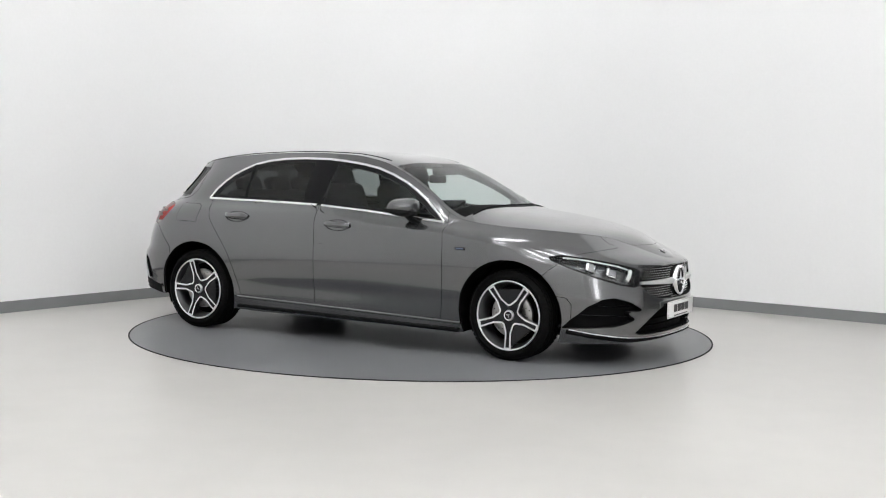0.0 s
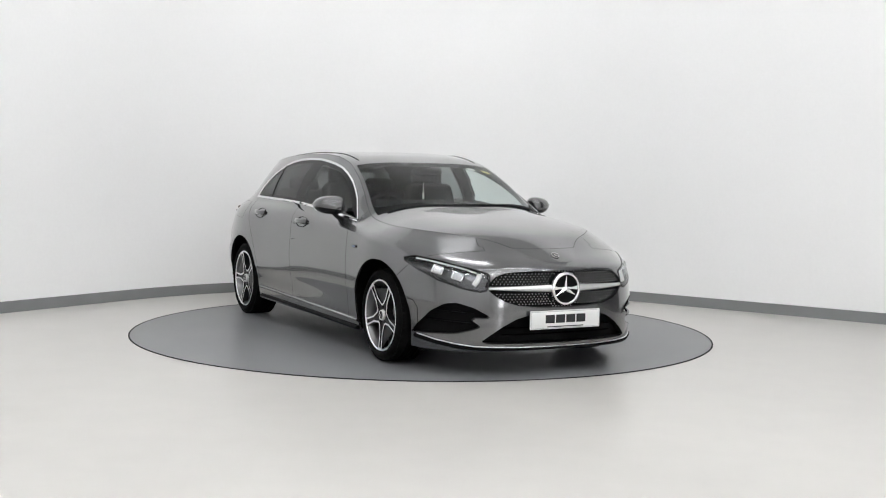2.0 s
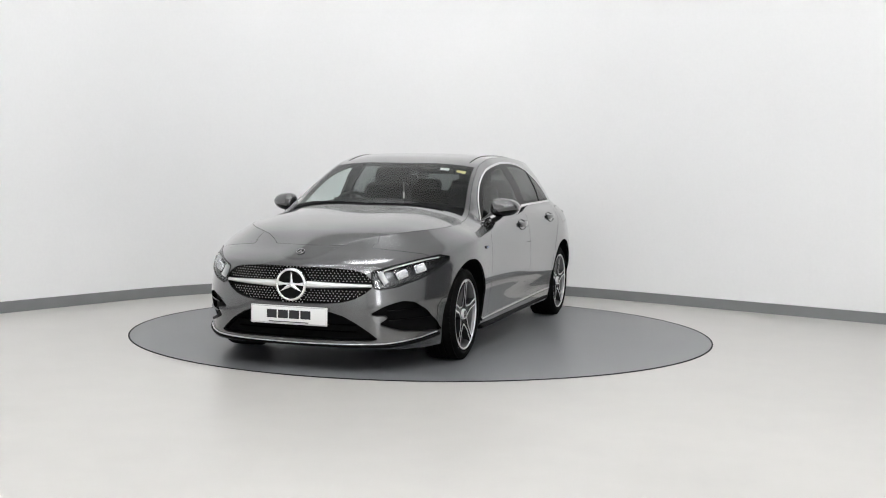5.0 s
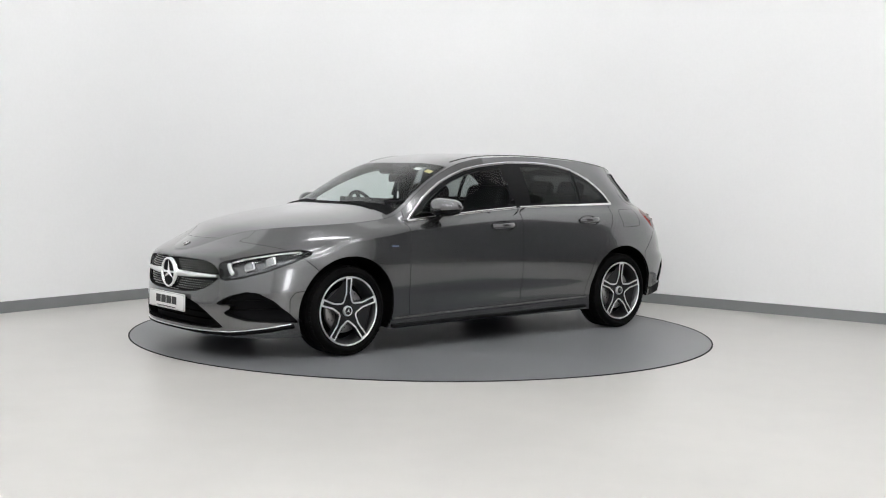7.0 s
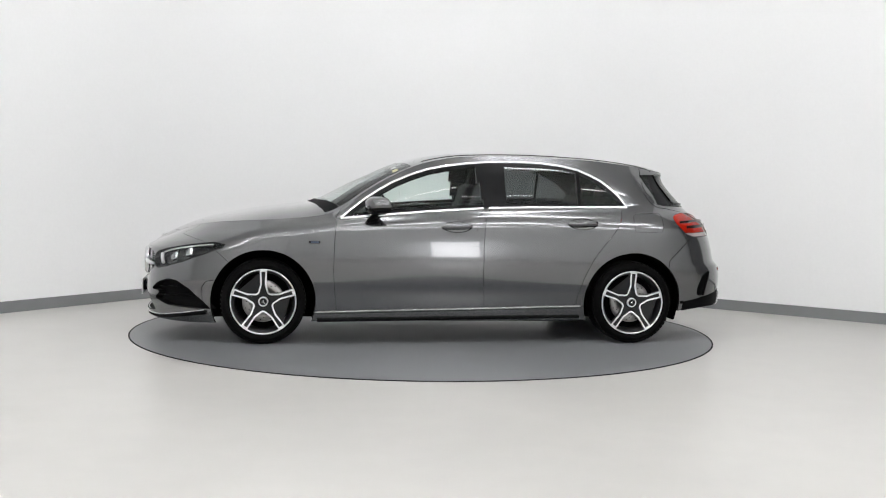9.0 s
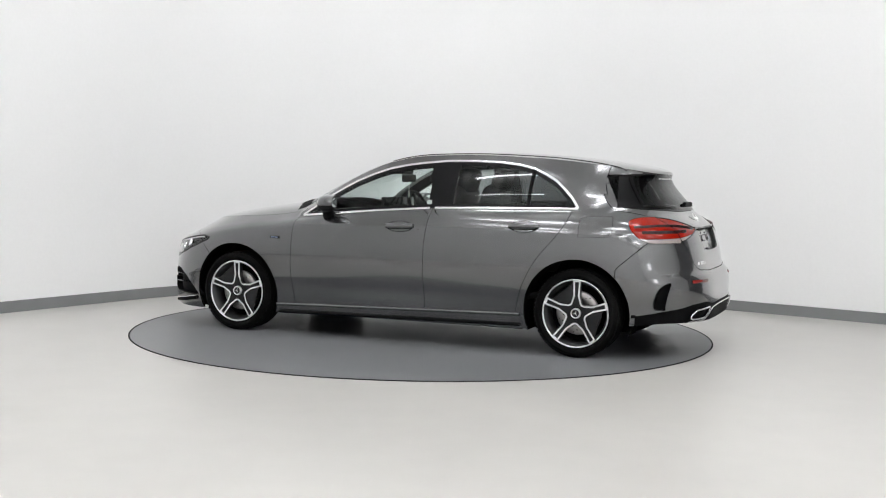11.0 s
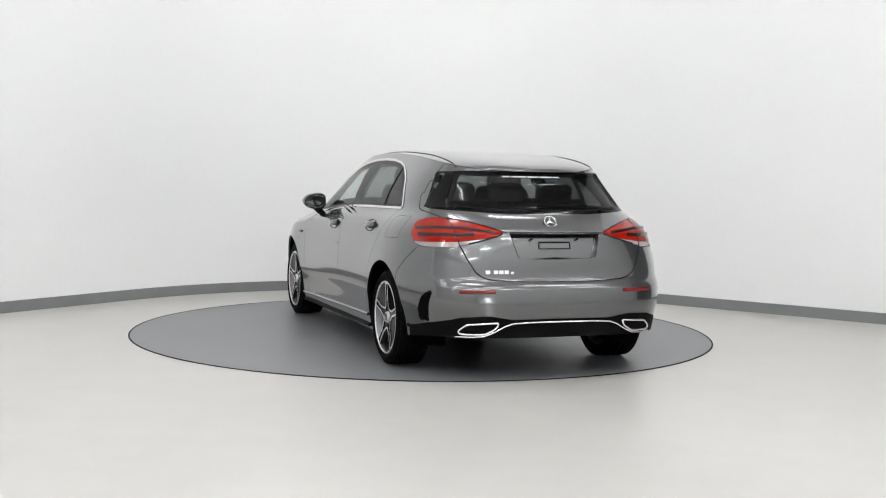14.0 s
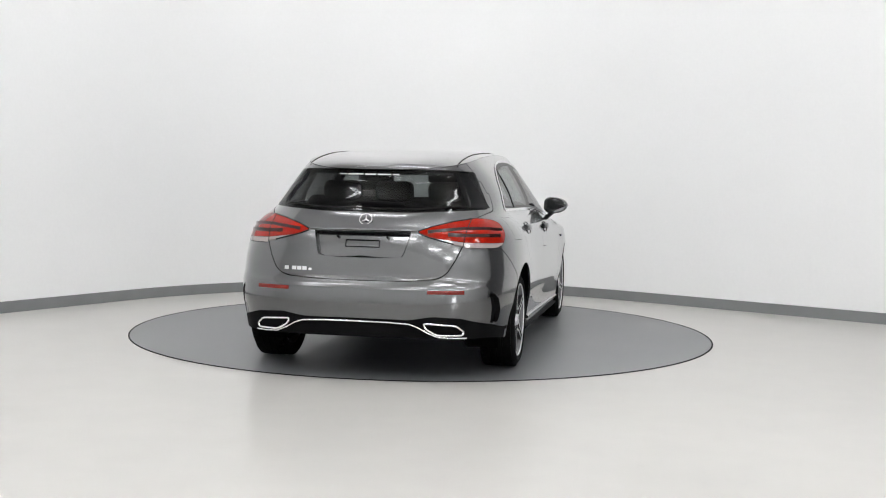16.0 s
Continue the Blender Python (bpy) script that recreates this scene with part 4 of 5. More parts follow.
# side badges on the wings
bm = bmesh.new()
p = on_side(1.005, 0.744, 0.003)
box(bm, p.x, p.y, p.z, 0.078, 0.005, 0.018, 0.002)
both("wing_badge", bm, BLACK_GLOSS, fender, "small black wing badge")
for k in range(4):
    bm = bmesh.new()
    box(bm, p.x + 0.022 - 0.015 * k, p.y + 0.003, p.z, 0.010, 0.002, 0.007)
    both("badge_bar", bm, material("pale_blue_print", (0.25, 0.32, 0.5), 0.4, vary=0.02), fender)

# ---- nose ----
star_c = on_front(0, 0.546, 0.012)
bar = bmesh.new()
rings = []
for k in range(41):
    y = -0.492 + 0.984 * k / 40
    h = 0.010 + 0.013 * max(0, 1 - abs(abs(y) - 0.12) / 0.36)
    q = on_front(y, 0.550 + 0.004 * abs(y), -0.004)
    rings.append([bar.verts.new(q + Vector((0.016 * math.cos(a), 0, h * math.sin(a)))) for a in [2 * math.pi * j / 10 for j in range(10)]])
for a, b in zip(rings, rings[1:]):
    for k in range(10):
        bar.faces.new((a[k], a[(k + 1) % 10], b[(k + 1) % 10], b[k]))
bmesh.ops.recalc_face_normals(bar, faces=bar.faces)
part("grille_bar", bar, SILVER, front_bumper, "satin silver grille bar")
FACE_FRONT = Matrix.Rotation(radians(-90), 4, "Z")
emblem_at = Matrix.Translation(star_c) @ FACE_FRONT
bm = bmesh.new()
lathe(bm, [(0.086, -0.02), (0.086, 0.006), (0.090, 0.011), (0.097, 0.011), (0.103, 0.006), (0.105, -0.02)], 48)
bmesh.ops.transform(bm, matrix=emblem_at, verts=bm.verts)
bmesh.ops.recalc_face_normals(bm, faces=bm.faces)
ring_ob = part("emblem_ring", bm, CHROME, front_bumper, "large chrome emblem ring")
bm = bmesh.new()
lathe(bm, [(0.001, -0.002), (0.05, -0.002), (0.087, -0.004)], 40)
bmesh.ops.transform(bm, matrix=emblem_at, verts=bm.verts)
part("emblem_disc", bm, GRILLE_BLACK, ring_ob, "black emblem disc")
bm = bmesh.new()
for k in range(3):
    star_ray(bm, 0.086, 0.016, 0.012, emblem_at @ Matrix.Rotation(2 * math.pi * k / 3, 4, "Y"))
bmesh.ops.recalc_face_normals(bm, faces=bm.faces)
part("emblem_star", bm, CHROME, ring_ob, "chrome three-rayed emblem", smooth=False)
# pins of the grille
PIN_SILVER = material("pin_silver", (0.90, 0.90, 0.90), 0.35, 0.0, vary=0.02)
bm = bmesh.new()
inner_grille = [p for p in shrink([q for q in GRILLE_OUT if q[0] > 0] + [(0, 0.429), (0, 0.660)], 0.006)]
row = 0
z = 0.437
while z < 0.658:
    y = -0.50 + (0.01125 if row % 2 else 0)
    while y < 0.50:
        if inside(inner_grille, max(abs(y), 0.008), z) and math.hypot(y, z - 0.546) > 0.106 and abs(z - 0.551) > 0.024:
            q = on_front(y, z, -0.026)
            tip = bm.verts.new(q + Vector((0.005, 0, 0)))
            cs = [bm.verts.new(q + Vector((0, dy, dz))) for dy, dz in ((0.0044, 0), (0, 0.0036), (-0.0044, 0), (0, -0.0036))]
            for j in range(4):
                bm.faces.new((cs[j], cs[(j + 1) % 4], tip))
        y += 0.0225
    z += 0.0155
    row += 1
tagged(part("grille_pins", bm, PIN_SILVER, front_bumper, "many small chrome pins on a black grille", smooth=False), kind="stuff")
# bonnet badge
def small_emblem(m, r, parent, disc=None):
    b = bmesh.new()
    lathe(b, [(r * 0.82, -0.001), (r * 0.86, 0.003), (r * 0.97, 0.003), (r, -0.001)], 28)
    bmesh.ops.transform(b, matrix=m, verts=b.verts)
    for k in range(3):
        star_ray(b, r * 0.86, r * 0.17, 0.004, m @ Matrix.Rotation(2 * math.pi * k / 3, 4, "Y"))
    bmesh.ops.recalc_face_normals(b, faces=b.faces)
    ob = part("emblem", b, CHROME, parent, "chrome ring with three rays", smooth=False)
    if disc:
        b = bmesh.new()
        lathe(b, [(0.0005, 0.0005), (r * 0.85, 0.0)], 24)
        bmesh.ops.transform(b, matrix=m, verts=b.verts)
        part("emblem_disc", b, disc, ob)
    return ob


q = on_top(2.128, 0, 0.006)
small_emblem(Matrix.Translation(q) @ FACE_FRONT @ Matrix.Rotation(radians(58), 4, "X"), 0.027, front_bumper, BLACK_GLOSS)
# number plate: printed bars stand for the characters
px = on_front(0, 0.40).x + 0.018
bm = bmesh.new()
box(bm, px, -0.008, 0.357, 0.010, 0.522, 0.115, 0.004)
plate = part("number_plate", bm, PLATE_WHITE, front_bumper, "white show plate with dark printed bars")
bm = bmesh.new()
box(bm, px - 0.02, -0.008, 0.362, 0.035, 0.44, 0.07, 0.004)
part("plate_holder", bm, BLACK_PLASTIC, plate)
for k in range(4):
    bm = bmesh.new()
    box(bm, px + 0.0052, -0.008 + 0.1155 - 0.077 * k, 0.362, 0.002, 0.068, 0.052)
    part("printed_bar", bm, PRINT_BLACK, plate, smooth=False)
bm = bmesh.new()
box(bm, px + 0.0052, -0.008, 0.314, 0.002, 0.27, 0.006)
part("printed_line", bm, PRINT_BLACK, plate, smooth=False)
bm = bmesh.new()
tube(bm, dense([(px + 0.005, -0.008 + sy * 0.255, 0.357 + sz * 0.0515) for sy, sz in ((1, 1), (-1, 1), (-1, -1), (1, -1))], 0.1, True), 0.0015, 0.0015, 4, True)
part("plate_rim", bm, material("grey_plate_rim", (0.3, 0.3, 0.31), 0.4, vary=0.02), plate)
# lower grille slats, fins of the side intakes
for zz in (0.262, 0.305):
    bm = bmesh.new()
    tube(bm, [on_front(y, zz, -0.05) for y in [-0.40 + 0.8 * k / 20 for k in range(21)]], 0.012, 0.004, 6)
    part("grille_slat", bm, BLACK_GLOSS, front_bumper)
for zz, y0, y1 in ((0.398, 0.575, 0.745), (0.338, 0.585, 0.770)):
    bm = bmesh.new()
    tube(bm, [on_front(y0 + (y1 - y0) * k / 12, zz + 0.010 * k / 12, -0.014 - 0.012 * k / 12) for k in range(13)], 0.014, 0.0055, 8)
    both("intake_fin", bm, BLACK_GLOSS, (front_bumper, front_bumper), "black fin in the side intake")
# splitter with a bright line
bm = bmesh.new()
run = [(0.80, 0.244), (0.74, 0.220), (0.66, 0.203), (0.575, 0.192), (0.47, 0.190), (0.30, 0.187), (0.15, 0.185), (0.0, 0.184)]
run = run + [(-y, zz) for y, zz in reversed(run[:-1])]
tube(bm, [on_front(v.x, v.y, 0.004) for v in dense([Vector((a, b, 0)) for a, b in run], 0.03)], 0.003, 0.0032, 8)
part("splitter_line", bm, SILVER, front_bumper, "thin bright line on the front splitter")
bm = bmesh.new()
tube(bm, [on_front(v.x, max(v.y - 0.012, 0.18), -0.012) for v in dense([Vector((a, b, 0)) for a, b in run], 0.03)], 0.020, 0.017, 8)
part("splitter", bm, BLACK_PLASTIC, front_bumper, "black front splitter")

# headlamps
PROJECTOR = material("projector_glass", (0.55, 0.56, 0.57), 0.08, 0.6, coat=1.0, vary=0.3, scale=60)


def lamp_inside(s, lamp):
    def f(y, z, d):
        q = on_front(y, z, -d)
        return Vector((q.x, s * y, q.z))
    bm = bmesh.new()
    tube(bm, [f(y, z, 0.022) for y, z in [(v.x, v.y) for v in dense([Vector(p + (0,)) for p in ((0.78, 0.714), (0.74, 0.706), (0.70, 0.694), (0.60, 0.663), (0.545, 0.640))], 0.02)]], 0.005, 0.005, 8)
    part("light_strip", bm, WHITE_LENS, lamp, "white daytime light strip")
    bm = bmesh.new()
    tube(bm, [f(y, z, 0.02) for y, z in ((0.532, 0.634), (0.535, 0.620), (0.55, 0.592), (0.568, 0.566))], 0.013, 0.020, 8, up=(0, 1, 0))
    part("light_bar", bm, WHITE_LENS, lamp, "white light bar at the inner end")
    for cy, cz in ((0.715, 0.650), (0.635, 0.616)):
        q = f(cy, cz, 0.040)
        m = Matrix.Translation(q) @ Matrix.Rotation(radians(24 * s), 4, "X") @ Matrix.Rotation(radians(32 * s), 4, "Z")
        bm = bmesh.new()
        box(bm, 0, 0, 0, 0.030, 0.078, 0.058, 0.012, m, 3)
        proj = part("projector_bezel", bm, CHROME, lamp, "bright chrome projector bezel")
        bm = bmesh.new()
        box(bm, 0.012, 0, 0, 0.014, 0.058, 0.040, 0.006, m, 3)
        part("projector", bm, PROJECTOR, proj, "clear projector lens")


bm = bmesh.new()
tube(bm, [on_front(v.x, v.y, -0.001) for v in dense([Vector(p + (0,)) for p in HEADLAMP_OUT], 0.02, True)], 0.006, 0.005, 6, True, up=(1, 0, 0))
both("lamp_rim", bm, BLACK_GLOSS, headlamp, "gloss black rim round the lens")
lamp_inside(1, headlamp[0])
lamp_inside(-1, headlamp[1])

# ---- tail ----
def rear_patch(pts, off, mat, name, parent, label="", mirror=True, thick=0.006):
    """A small plate that follows the tail."""
    bm = bmesh.new()
    top = [bm.verts.new(on_rear(y, z, off)) for y, z in pts]
    low = [bm.verts.new(on_rear(y, z, off - thick)) for y, z in pts]
    bm.faces.new(top)
    for k in range(len(pts)):
        j = (k + 1) % len(pts)
        bm.faces.new((top[k], low[k], low[j], top[j]))
    bmesh.ops.recalc_face_normals(bm, faces=bm.faces)
    if mirror:
        return both(name, bm, mat, (parent, parent), label, False)
    return part(name, bm, mat, parent, label, False)


both("reflector", tube(bmesh.new(), [on_rear(0.640 - 0.212 * k / 14, 0.549, 0.001) for k in range(15)], 0.004, 0.0125, 8), REFLECTOR, (rear_bumper, rear_bumper), "red bumper reflector")
EX = rounded([(0.645, 0.314), (0.600, 0.354), (0.413, 0.367), (0.428, 0.333), (0.494, 0.296), (0.632, 0.294)], 0.02, 4)
bm = bmesh.new()
tube(bm, [on_rear(v.x, v.y, 0.012) for v in dense([Vector((a, b, 0)) for a, b in EX], 0.02, True)], 0.0065, 0.006, 8, True, up=(1, 0, 0))
tips = both("exhaust_trim", bm, CHROME, (rear_bumper, rear_bumper), "chrome exhaust surround")
bm = bmesh.new()
bm.faces.new([bm.verts.new(on_rear(y, z, 0.004)) for y, z in EX])
bmesh.ops.recalc_face_normals(bm, faces=bm.faces)
both("exhaust_mouth", bm, BLACK_GAP, tips, "black exhaust mouth", False)
run = [(0.655, 0.278), (0.57, 0.280), (0.50, 0.284), (0.437, 0.310), (0.38, 0.342), (0.328, 0.360), (0.20, 0.366), (0.0, 0.367)]
run = run + [(-y, zz) for y, zz in reversed(run[:-1])]
bm = bmesh.new()
tube(bm, [on_rear(v.x, v.y, 0.010) for v in dense([Vector((a, b, 0)) for a, b in run], 0.03)], 0.005, 0.005, 8)
part("diffuser_strip", bm, CHROME, rear_bumper, "bright chrome strip across the diffuser")
small_emblem(Matrix.Translation(on_rear(0, 0.965, 0.014)) @ Matrix.Rotation(radians(90), 4, "Z") @ Matrix.Rotation(radians(35), 4, "X"), 0.042, tailgate)
# lip above the plate with a bright line, screws and plate seat
bm = bmesh.new()
tube(bm, [on_rear(0.335 - 0.67 * k / 24, 0.905, 0.002) for k in range(25)], 0.008, 0.006, 8)
part("boot_lip", bm, PAINT, tailgate, "raised lip above the plate recess")
bm = bmesh.new()
tube(bm, [on_rear(0.30 - 0.60 * k / 24, 0.892, 0.0) for k in range(25)], 0.012, 0.005, 8)
part("lamp_gap", bm, BLACK_PLASTIC, tailgate, "dark gap below the lip")
xw = on_rear(0, 0.82).x + 0.030
for yy in (0.155, -0.155):
    for zz in (0.862, 0.785):
        bm = bmesh.new()
        lathe(bm, [(0.008, 0.004), (0.008, -0.002), (0.001, -0.004)], 12)
        bmesh.ops.transform(bm, matrix=Matrix.Translation((xw + 0.002, yy, zz)) @ FACE_FRONT, verts=bm.verts)
        part("plate_screw", bm, BLACK_PLASTIC, tailgate, "small black plate fixing")
bm = bmesh.new()
tube(bm, dense([(xw + (0.822 - zz) * -0.25, yy, zz) for yy, zz in ((0.105, 0.842), (-0.105, 0.842), (-0.105, 0.802), (0.105, 0.802))], 0.05, True), 0.003, 0.004, 5, True, up=(1, 0, 0))
part("plate_seat", bm, BLACK_PLASTIC, tailgate)
# model badge as bright bars
for k, (y0, w) in enumerate(((0.475, 0.028), (0.425, 0.028), (0.392, 0.028), (0.358, 0.028), (0.318, 0.020))):
    rear_patch([(y0, 0.654), (y0 - w, 0.654), (y0 - w, 0.676 if k < 4 else 0.668), (y0, 0.676 if k < 4 else 0.668)], 0.004, CHROME, "badge_bar", tailgate, "", False, 0.003)
# dark lines within the tail lamps
for pts in (((0.80, 0.908), (0.72, 0.918), (0.60, 0.918), (0.47, 0.905), (0.40, 0.898)), ((0.80, 0.874), (0.74, 0.878), (0.62, 0.880), (0.52, 0.884))):
    bm = bmesh.new()
    tube(bm, [on_rear(v.x, v.y, 0.0015) for v in dense([Vector(p + (0,)) for p in pts], 0.02)], 0.003, 0.017, 6)
    both("lamp_line", bm, DARK_RED, tail_lamp, "dark red band inside the lamp")
bm = bmesh.new()
tube(bm, [on_rear(0.628 - 0.016 * k / 8, 0.978 - 0.16 * k / 8, 0.001) for k in range(9)], 0.003, 0.003, 6)
both("lamp_joint", bm, BLACK_PLASTIC, tail_lamp)
bm = bmesh.new()
tube(bm, [on_rear(v.x, v.y, 0.0) for v in dense([Vector(p + (0,)) for p in TAIL_OUT[3:11]], 0.02)], 0.005, 0.004, 6, up=(1, 0, 0))
both("lamp_rim", bm, BLACK_GLOSS, tail_lamp, "gloss black rim round the lamp")
# rear wiper, rear window print, black border, third brake lamp
bm = bmesh.new()
tube(bm, [on_rear(0.05 - 0.27 * k / 10, 1.062 - 0.004 * k / 10, 0.016) for k in range(11)], 0.013, 0.014, 8)
wiper = part("rear_wiper", bm, BLACK_PLASTIC, rear_window, "black rear wiper at rest")
bm = bmesh.new()
tube(bm, [on_rear(0.02 - 0.39 * k / 12, 1.047 - 0.002 * k / 12, 0.010) for k in range(13)], 0.005, 0.006, 6)
part("wiper_blade", bm, BLACK_PLASTIC, wiper)
y = 0.235
for w in (0.045, 0.10, 0.07, 0.085, 0.04):
    rear_patch([(y, 1.236), (y - w, 1.236), (y - w, 1.243), (y, 1.243)], 0.003, PLATE_WHITE, "printed_bar", rear_window, "", False, 0.001)
    y -= w + 0.012
bm = bmesh.new()
box(bm, -1.752, 0, 1.262, 0.02, 0.26, 0.012, 0.003)
part("brake_light", bm, DARK_RED, rear_window, "dark red high brake light")
BORDER = [(-0.49, 1.256), (0.49, 1.256), (0.60, 1.042), (0.3, 1.022), (-0.3, 1.022), (-0.60, 1.042)]
bm = bmesh.new()
path = dense([Vector((a, b, 0)) for a, b in BORDER], 0.03, True)
tube(bm, [on_rear(v.x, v.y, -0.006) for v in path], 0.018, 0.002, 6, True, up=(1, 0, 0.4))
part("glass_border", bm, BLACK_GLOSS, rear_window, "black printed glass border")
for s in (1, -1):
    bm = bmesh.new()
    rows = []
    for k in range(13):
        z = 1.04 + 0.215 * k / 12
        y1 = 0.700 - 0.160 * k / 12
        y0 = 0.59 - 0.12 * k / 12
        rows.append([bm.verts.new(Vector((1, s, 1)) * on_rear(y, z, 0.002)) for y in [y0 + (y1 - y0) * q for q in (0, 0.4, 0.7, 0.88, 1)]])
    for a, b in zip(rows, rows[1:]):
        for j in range(4):
            bm.faces.new((a[j], a[j + 1], b[j + 1], b[j]))
    bmesh.ops.recalc_face_normals(bm, faces=bm.faces)
    part("window_wing", bm, PILLAR_BLACK, tailgate, "satin black wing beside the rear window")
# roof edge seams, front wipers, sill blade
for s in (1, -1):
    bm = bmesh.new()
    tube(bm, [on_top(0.20 - 1.80 * k / 40, s * (0.505 - 0.02 * k / 40), 0.001) for k in range(41)], 0.004, 0.003, 6)
    part("roof_seam", bm, BLACK_PLASTIC, roof, "black roof seam strip")
    bm = bmesh.new()
    tube(bm, [(0.98 - 1.94 * k / 20, s * 0.838, 0.176 + 0.030 * k / 20) for k in range(21)], 0.03, 0.014, 8)
    part("sill_blade", bm, BLACK_PLASTIC, skirt[0 if s > 0 else 1], "black blade below the side skirt")
    bm = bmesh.new()
    tube(bm, [Vector((1.0 - 1.96 * k / 20, s * (on_side(1.0 - 1.96 * k / 20, 0.240 + 0.047 * k / 20).y + 0.002), 0.233 + 0.0475 * k / 20)) for k in range(21)], 0.010, 0.012, 8)
    part("skirt_ridge", bm, PAINT, skirt[0 if s > 0 else 1])
for y0, y1 in ((0.55, -0.02), (-0.04, -0.62)):
    bm = bmesh.new()
    tube(bm, [on_top(1.03 - 0.06 * abs(y0 + (y1 - y0) * k / 14) ** 2 - 0.05, y0 + (y1 - y0) * k / 14, 0.003) for k in range(15)], 0.005, 0.005, 6)
    part("wiper", bm, BLACK_PLASTIC, cowl, "black windscreen wiper")
for y, m in ((0.33, PAPER), (0.46, YELLOW_PAPER)):
    bm = bmesh.new()
    cs = [bm.verts.new(on_top(x, yy, -0.004)) for x, yy in ((0.375, y), (0.375, y + 0.07), (0.415, y + 0.07), (0.415, y))]
    bm.faces.new(cs)
    part("sticker", bm, m, windscreen, "small paper sticker inside the glass", smooth=False)


# ---- cabin ----
def offset_copy(tags, d, keep=lambda c: True):
    bm = pull(tags)
    for f in [f for f in bm.faces if not keep(f.calc_center_median())]:
        bm.faces.remove(f)
    bm.normal_update()
    moved = {v: v.co - v.normal * d for v in bm.verts}
    for v, c in moved.items():
        v.co = c
    for v in [v for v in bm.verts if not v.link_faces]:
        bm.verts.remove(v)
    return bm


part("headliner", joined(offset_copy({ROOF}, 0.03, lambda c: c.x < 0.30 and c.x > -1.6)), LINER, car, "grey roof lining")
pair("pillar_trim", offset_copy({QUARTER}, 0.03, lambda c: c.z > 0.98), FABRIC, "dark inner pillar trim")
pair("door_card", offset_copy({FDOOR, RDOOR}, 0.07), FABRIC, "dark inner door panel")
bm = bmesh.new()
box(bm, -0.35, 0, 0.40, 2.6, 1.5, 0.04)
part("cabin_floor", bm, FABRIC, car)


def cushion(cx, cy, cz, sx, sy, sz, r, tilt, pivot):
    bm = bmesh.new()
    m = Matrix.Translation(pivot) @ Matrix.Rotation(radians(tilt), 4, "Y") @ Matrix.Translation(-Vector(pivot))
    box(bm, cx, cy, cz, sx, sy, sz, r, m, 4)
    return bm


def seat(x, y, back_tilt=-16, w=0.50):
    ob = new("seat")
    ob.parent = car
    tagged(ob, "dark leather front seat with headrest")
    part("seat_base", cushion(x + 0.02, y, 0.56, 0.52, w, 0.16, 0.06, -5, (x, y, 0.56)), FABRIC, ob)
    b = cushion(x - 0.24, y, 0.86, 0.14, w, 0.64, 0.06, back_tilt, (x - 0.24, y, 0.6))
    for v in b.verts:
        k = max(0, (v.co.z - 0.85) / 0.35)
        v.co.y = y + (v.co.y - y) * (1 - 0.22 * k)
    part("backrest", b, FABRIC, ob)
    part("headrest", cushion(x - 0.255, y, 1.225, 0.11, 0.27, 0.19, 0.05, back_tilt, (x - 0.24, y, 0.6)), FABRIC, ob, "dark headrest")


seat(0.06, 0.37)
seat(0.06, -0.37)
rear_seat = new("rear_seat")
rear_seat.parent = car
tagged(rear_seat, "dark leather rear bench with headrests")
part("seat_base", cushion(-0.78, 0, 0.57, 0.48, 1.26, 0.18, 0.06, -6, (-0.78, 0, 0.57)), FABRIC, rear_seat)
part("backrest", cushion(-1.08, 0, 0.85, 0.14, 1.24, 0.56, 0.06, -22, (-1.06, 0, 0.6)), FABRIC, rear_seat)
for y in (-0.36, 0, 0.36):
    part("headrest", cushion(-1.08, y, 1.165, 0.10, 0.26, 0.14, 0.045, -20, (-1.06, 0, 0.6)), FABRIC, rear_seat)
bm = bmesh.new()
box(bm, -1.50, 0, 0.985, 0.46, 1.16, 0.025, 0.01)
part("parcel_shelf", bm, FABRIC, car, "dark parcel shelf")
# dashboard
bm = bmesh.new()
rows = []
for k in range(21):
    y = -0.68 + 1.36 * k / 20
    e = 0.16 * (y / 0.7) ** 2
    rows.append([bm.verts.new((x - e, y, z)) for x, z in ((0.95, 0.93), (0.80, 0.955), (0.62, 0.965), (0.52, 0.955), (0.475, 0.91), (0.47, 0.80), (0.52, 0.70), (0.60, 0.55))])
for a, b in zip(rows, rows[1:]):
    for j in range(7):
        bm.faces.new((a[j], b[j], b[j + 1], a[j + 1]))
bmesh.ops.recalc_face_normals(bm, faces=bm.faces)
dash = part("dashboard", bm, FABRIC, car, "dark soft dashboard")
bm = bmesh.new()
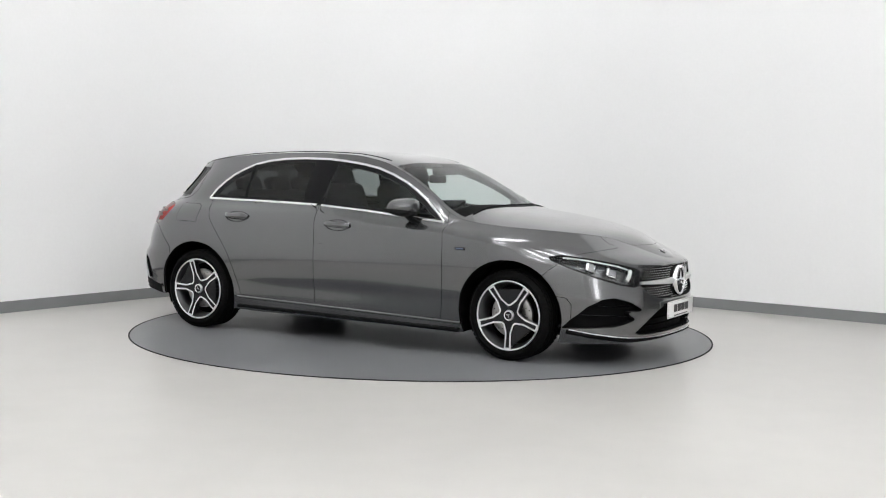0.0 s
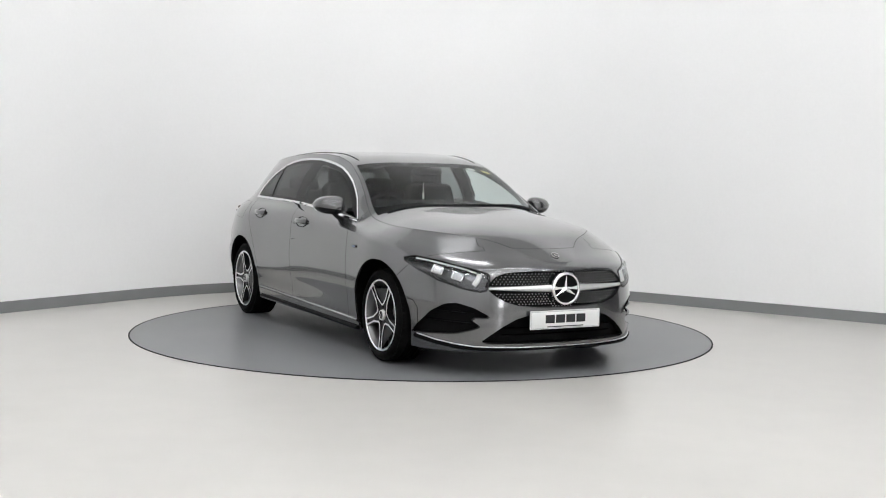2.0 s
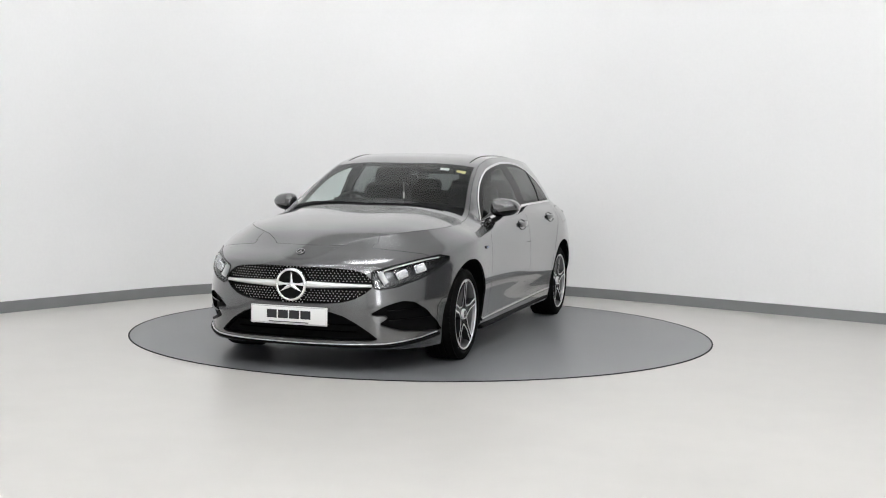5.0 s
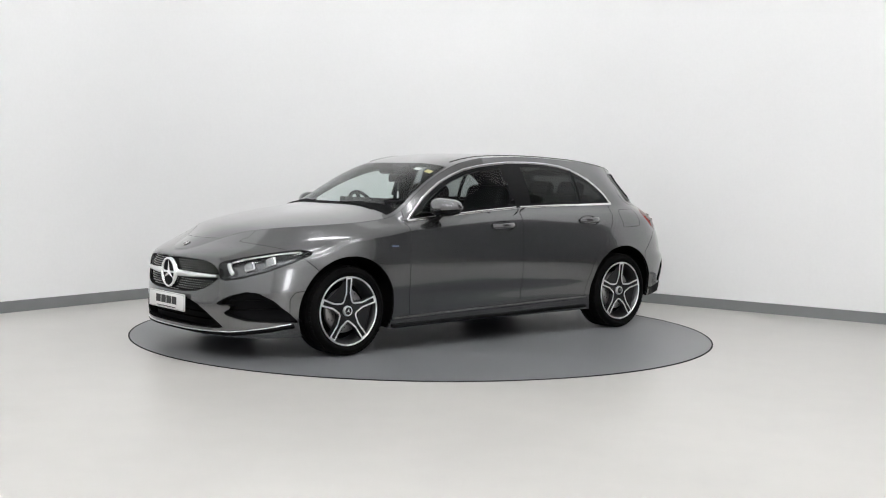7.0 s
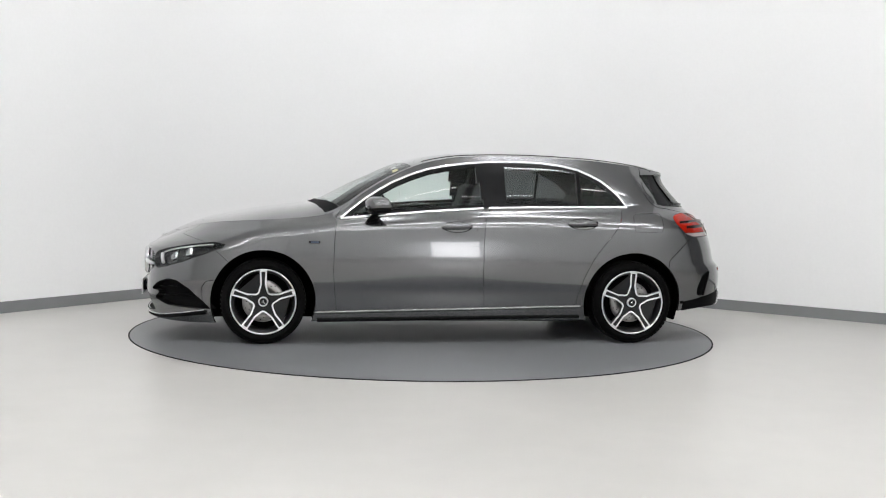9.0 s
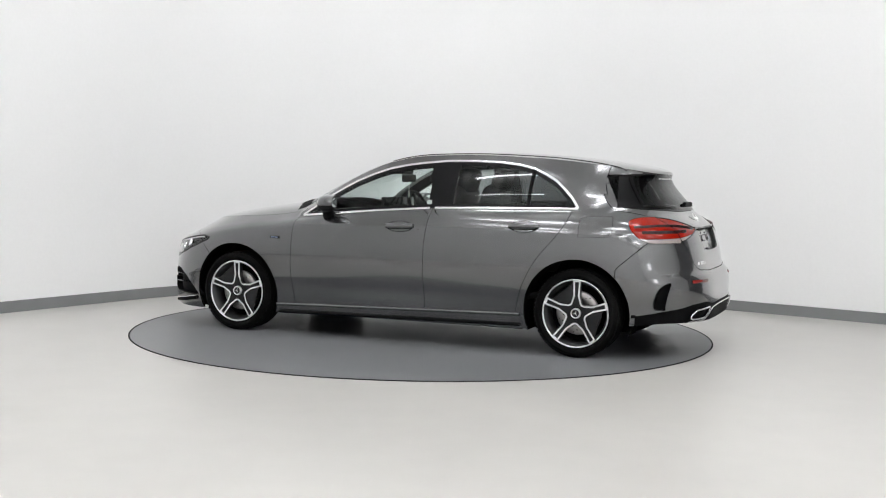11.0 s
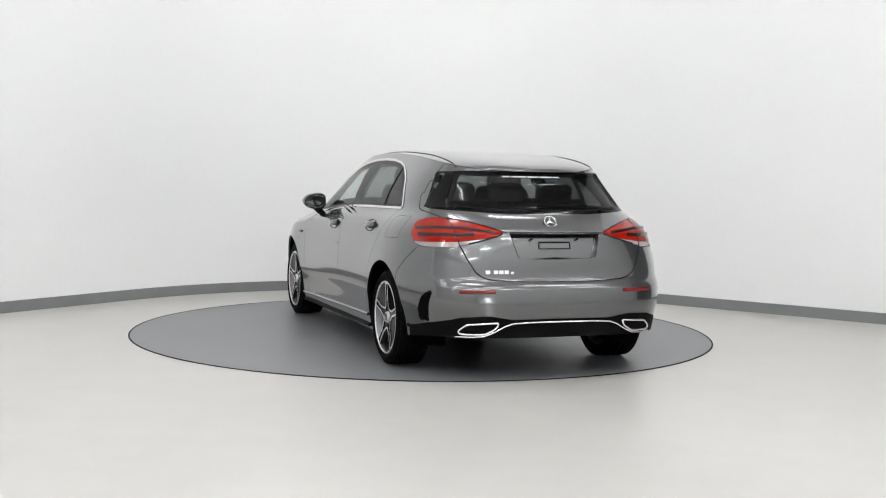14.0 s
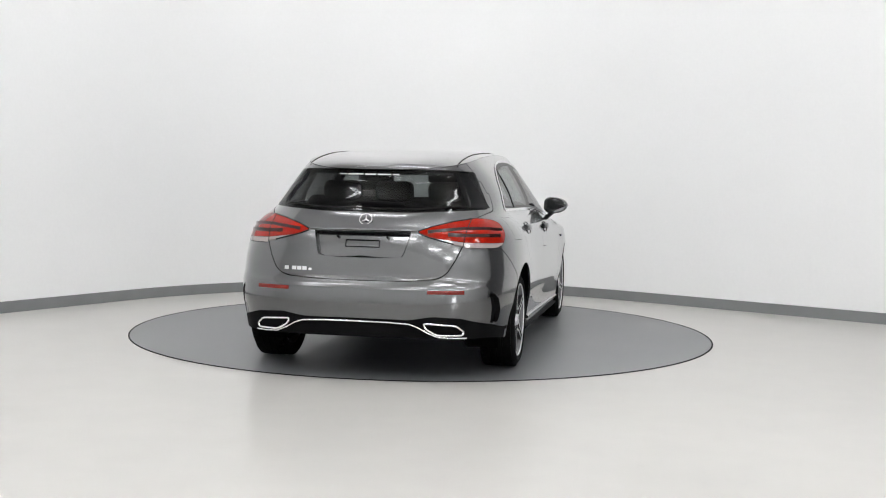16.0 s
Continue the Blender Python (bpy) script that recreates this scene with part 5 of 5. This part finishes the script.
box(bm, 0.50, -0.21, 1.0, 0.02, 0.58, 0.10, 0.008, Matrix.Rotation(0, 4, "Y"))
part("screen", bm, BLACK_GLOSS, dash, "wide dark instrument screen")
bm = bmesh.new()
R = 0.18
mw = Matrix.Translation((0.36, -0.37, 0.925)) @ Matrix.Rotation(radians(-66), 4, "Y")
tube(bm, [mw @ Vector((R * math.cos(2 * math.pi * k / 40), R * math.sin(2 * math.pi * k / 40), 0)) for k in range(40)], 0.016, 0.014, 8, True)
wheel_ob = part("steering_wheel", bm, BLACK_PLASTIC, car, "black three-spoke steering wheel")
bm = bmesh.new()
box(bm, 0, 0, 0.0, 0.10, 0.15, 0.05, 0.02, mw)
for a in (0, 180, 270):
    box(bm, 0.10, 0, 0, 0.14, 0.035, 0.018, 0.005, mw @ Matrix.Rotation(radians(a + 90), 4, "Z"))
part("spoke_hub", bm, FABRIC, wheel_ob)
# rear-view mirror, sensor housing and the small pendant on it
bm = bmesh.new()
box(bm, 0.36, 0.0, 1.262, 0.12, 0.20, 0.05, 0.018, None, 3)
part("sensor_housing", bm, BLACK_PLASTIC, windscreen, "black sensor housing behind the glass")
bm = bmesh.new()
box(bm, 0.30, 0.0, 1.205, 0.03, 0.23, 0.062, 0.014, None, 3)
mirror_in = part("rear_view_mirror", bm, BLACK_PLASTIC, windscreen, "black rear-view mirror")
bm = bmesh.new()
tube(bm, [(0.30, 0.0, 1.18), (0.30, 0.0, 1.10)], 0.0015, None, 5)
box(bm, 0.30, 0.0, 1.075, 0.008, 0.014, 0.05, 0.003)
part("pendant", bm, PAPER, mirror_in, "small white hanging pendant")


# ---- what moves: the turntable and the car on it ----
AXIS = Vector((0.1167, 0.1049, 0.0))


def motions():
    rows_table, rows_car = [], []
    for k in range(65):
        t = k * 0.25
        turn = Matrix.Rotation(radians(-31.035 - 15.715 * t), 4, "Z")
        rows_table.append((t, turn))
        rows_car.append((t, turn @ Matrix.Translation(-AXIS)))
    walk(turntable, rows_table)
    walk(car, rows_car)


motions()
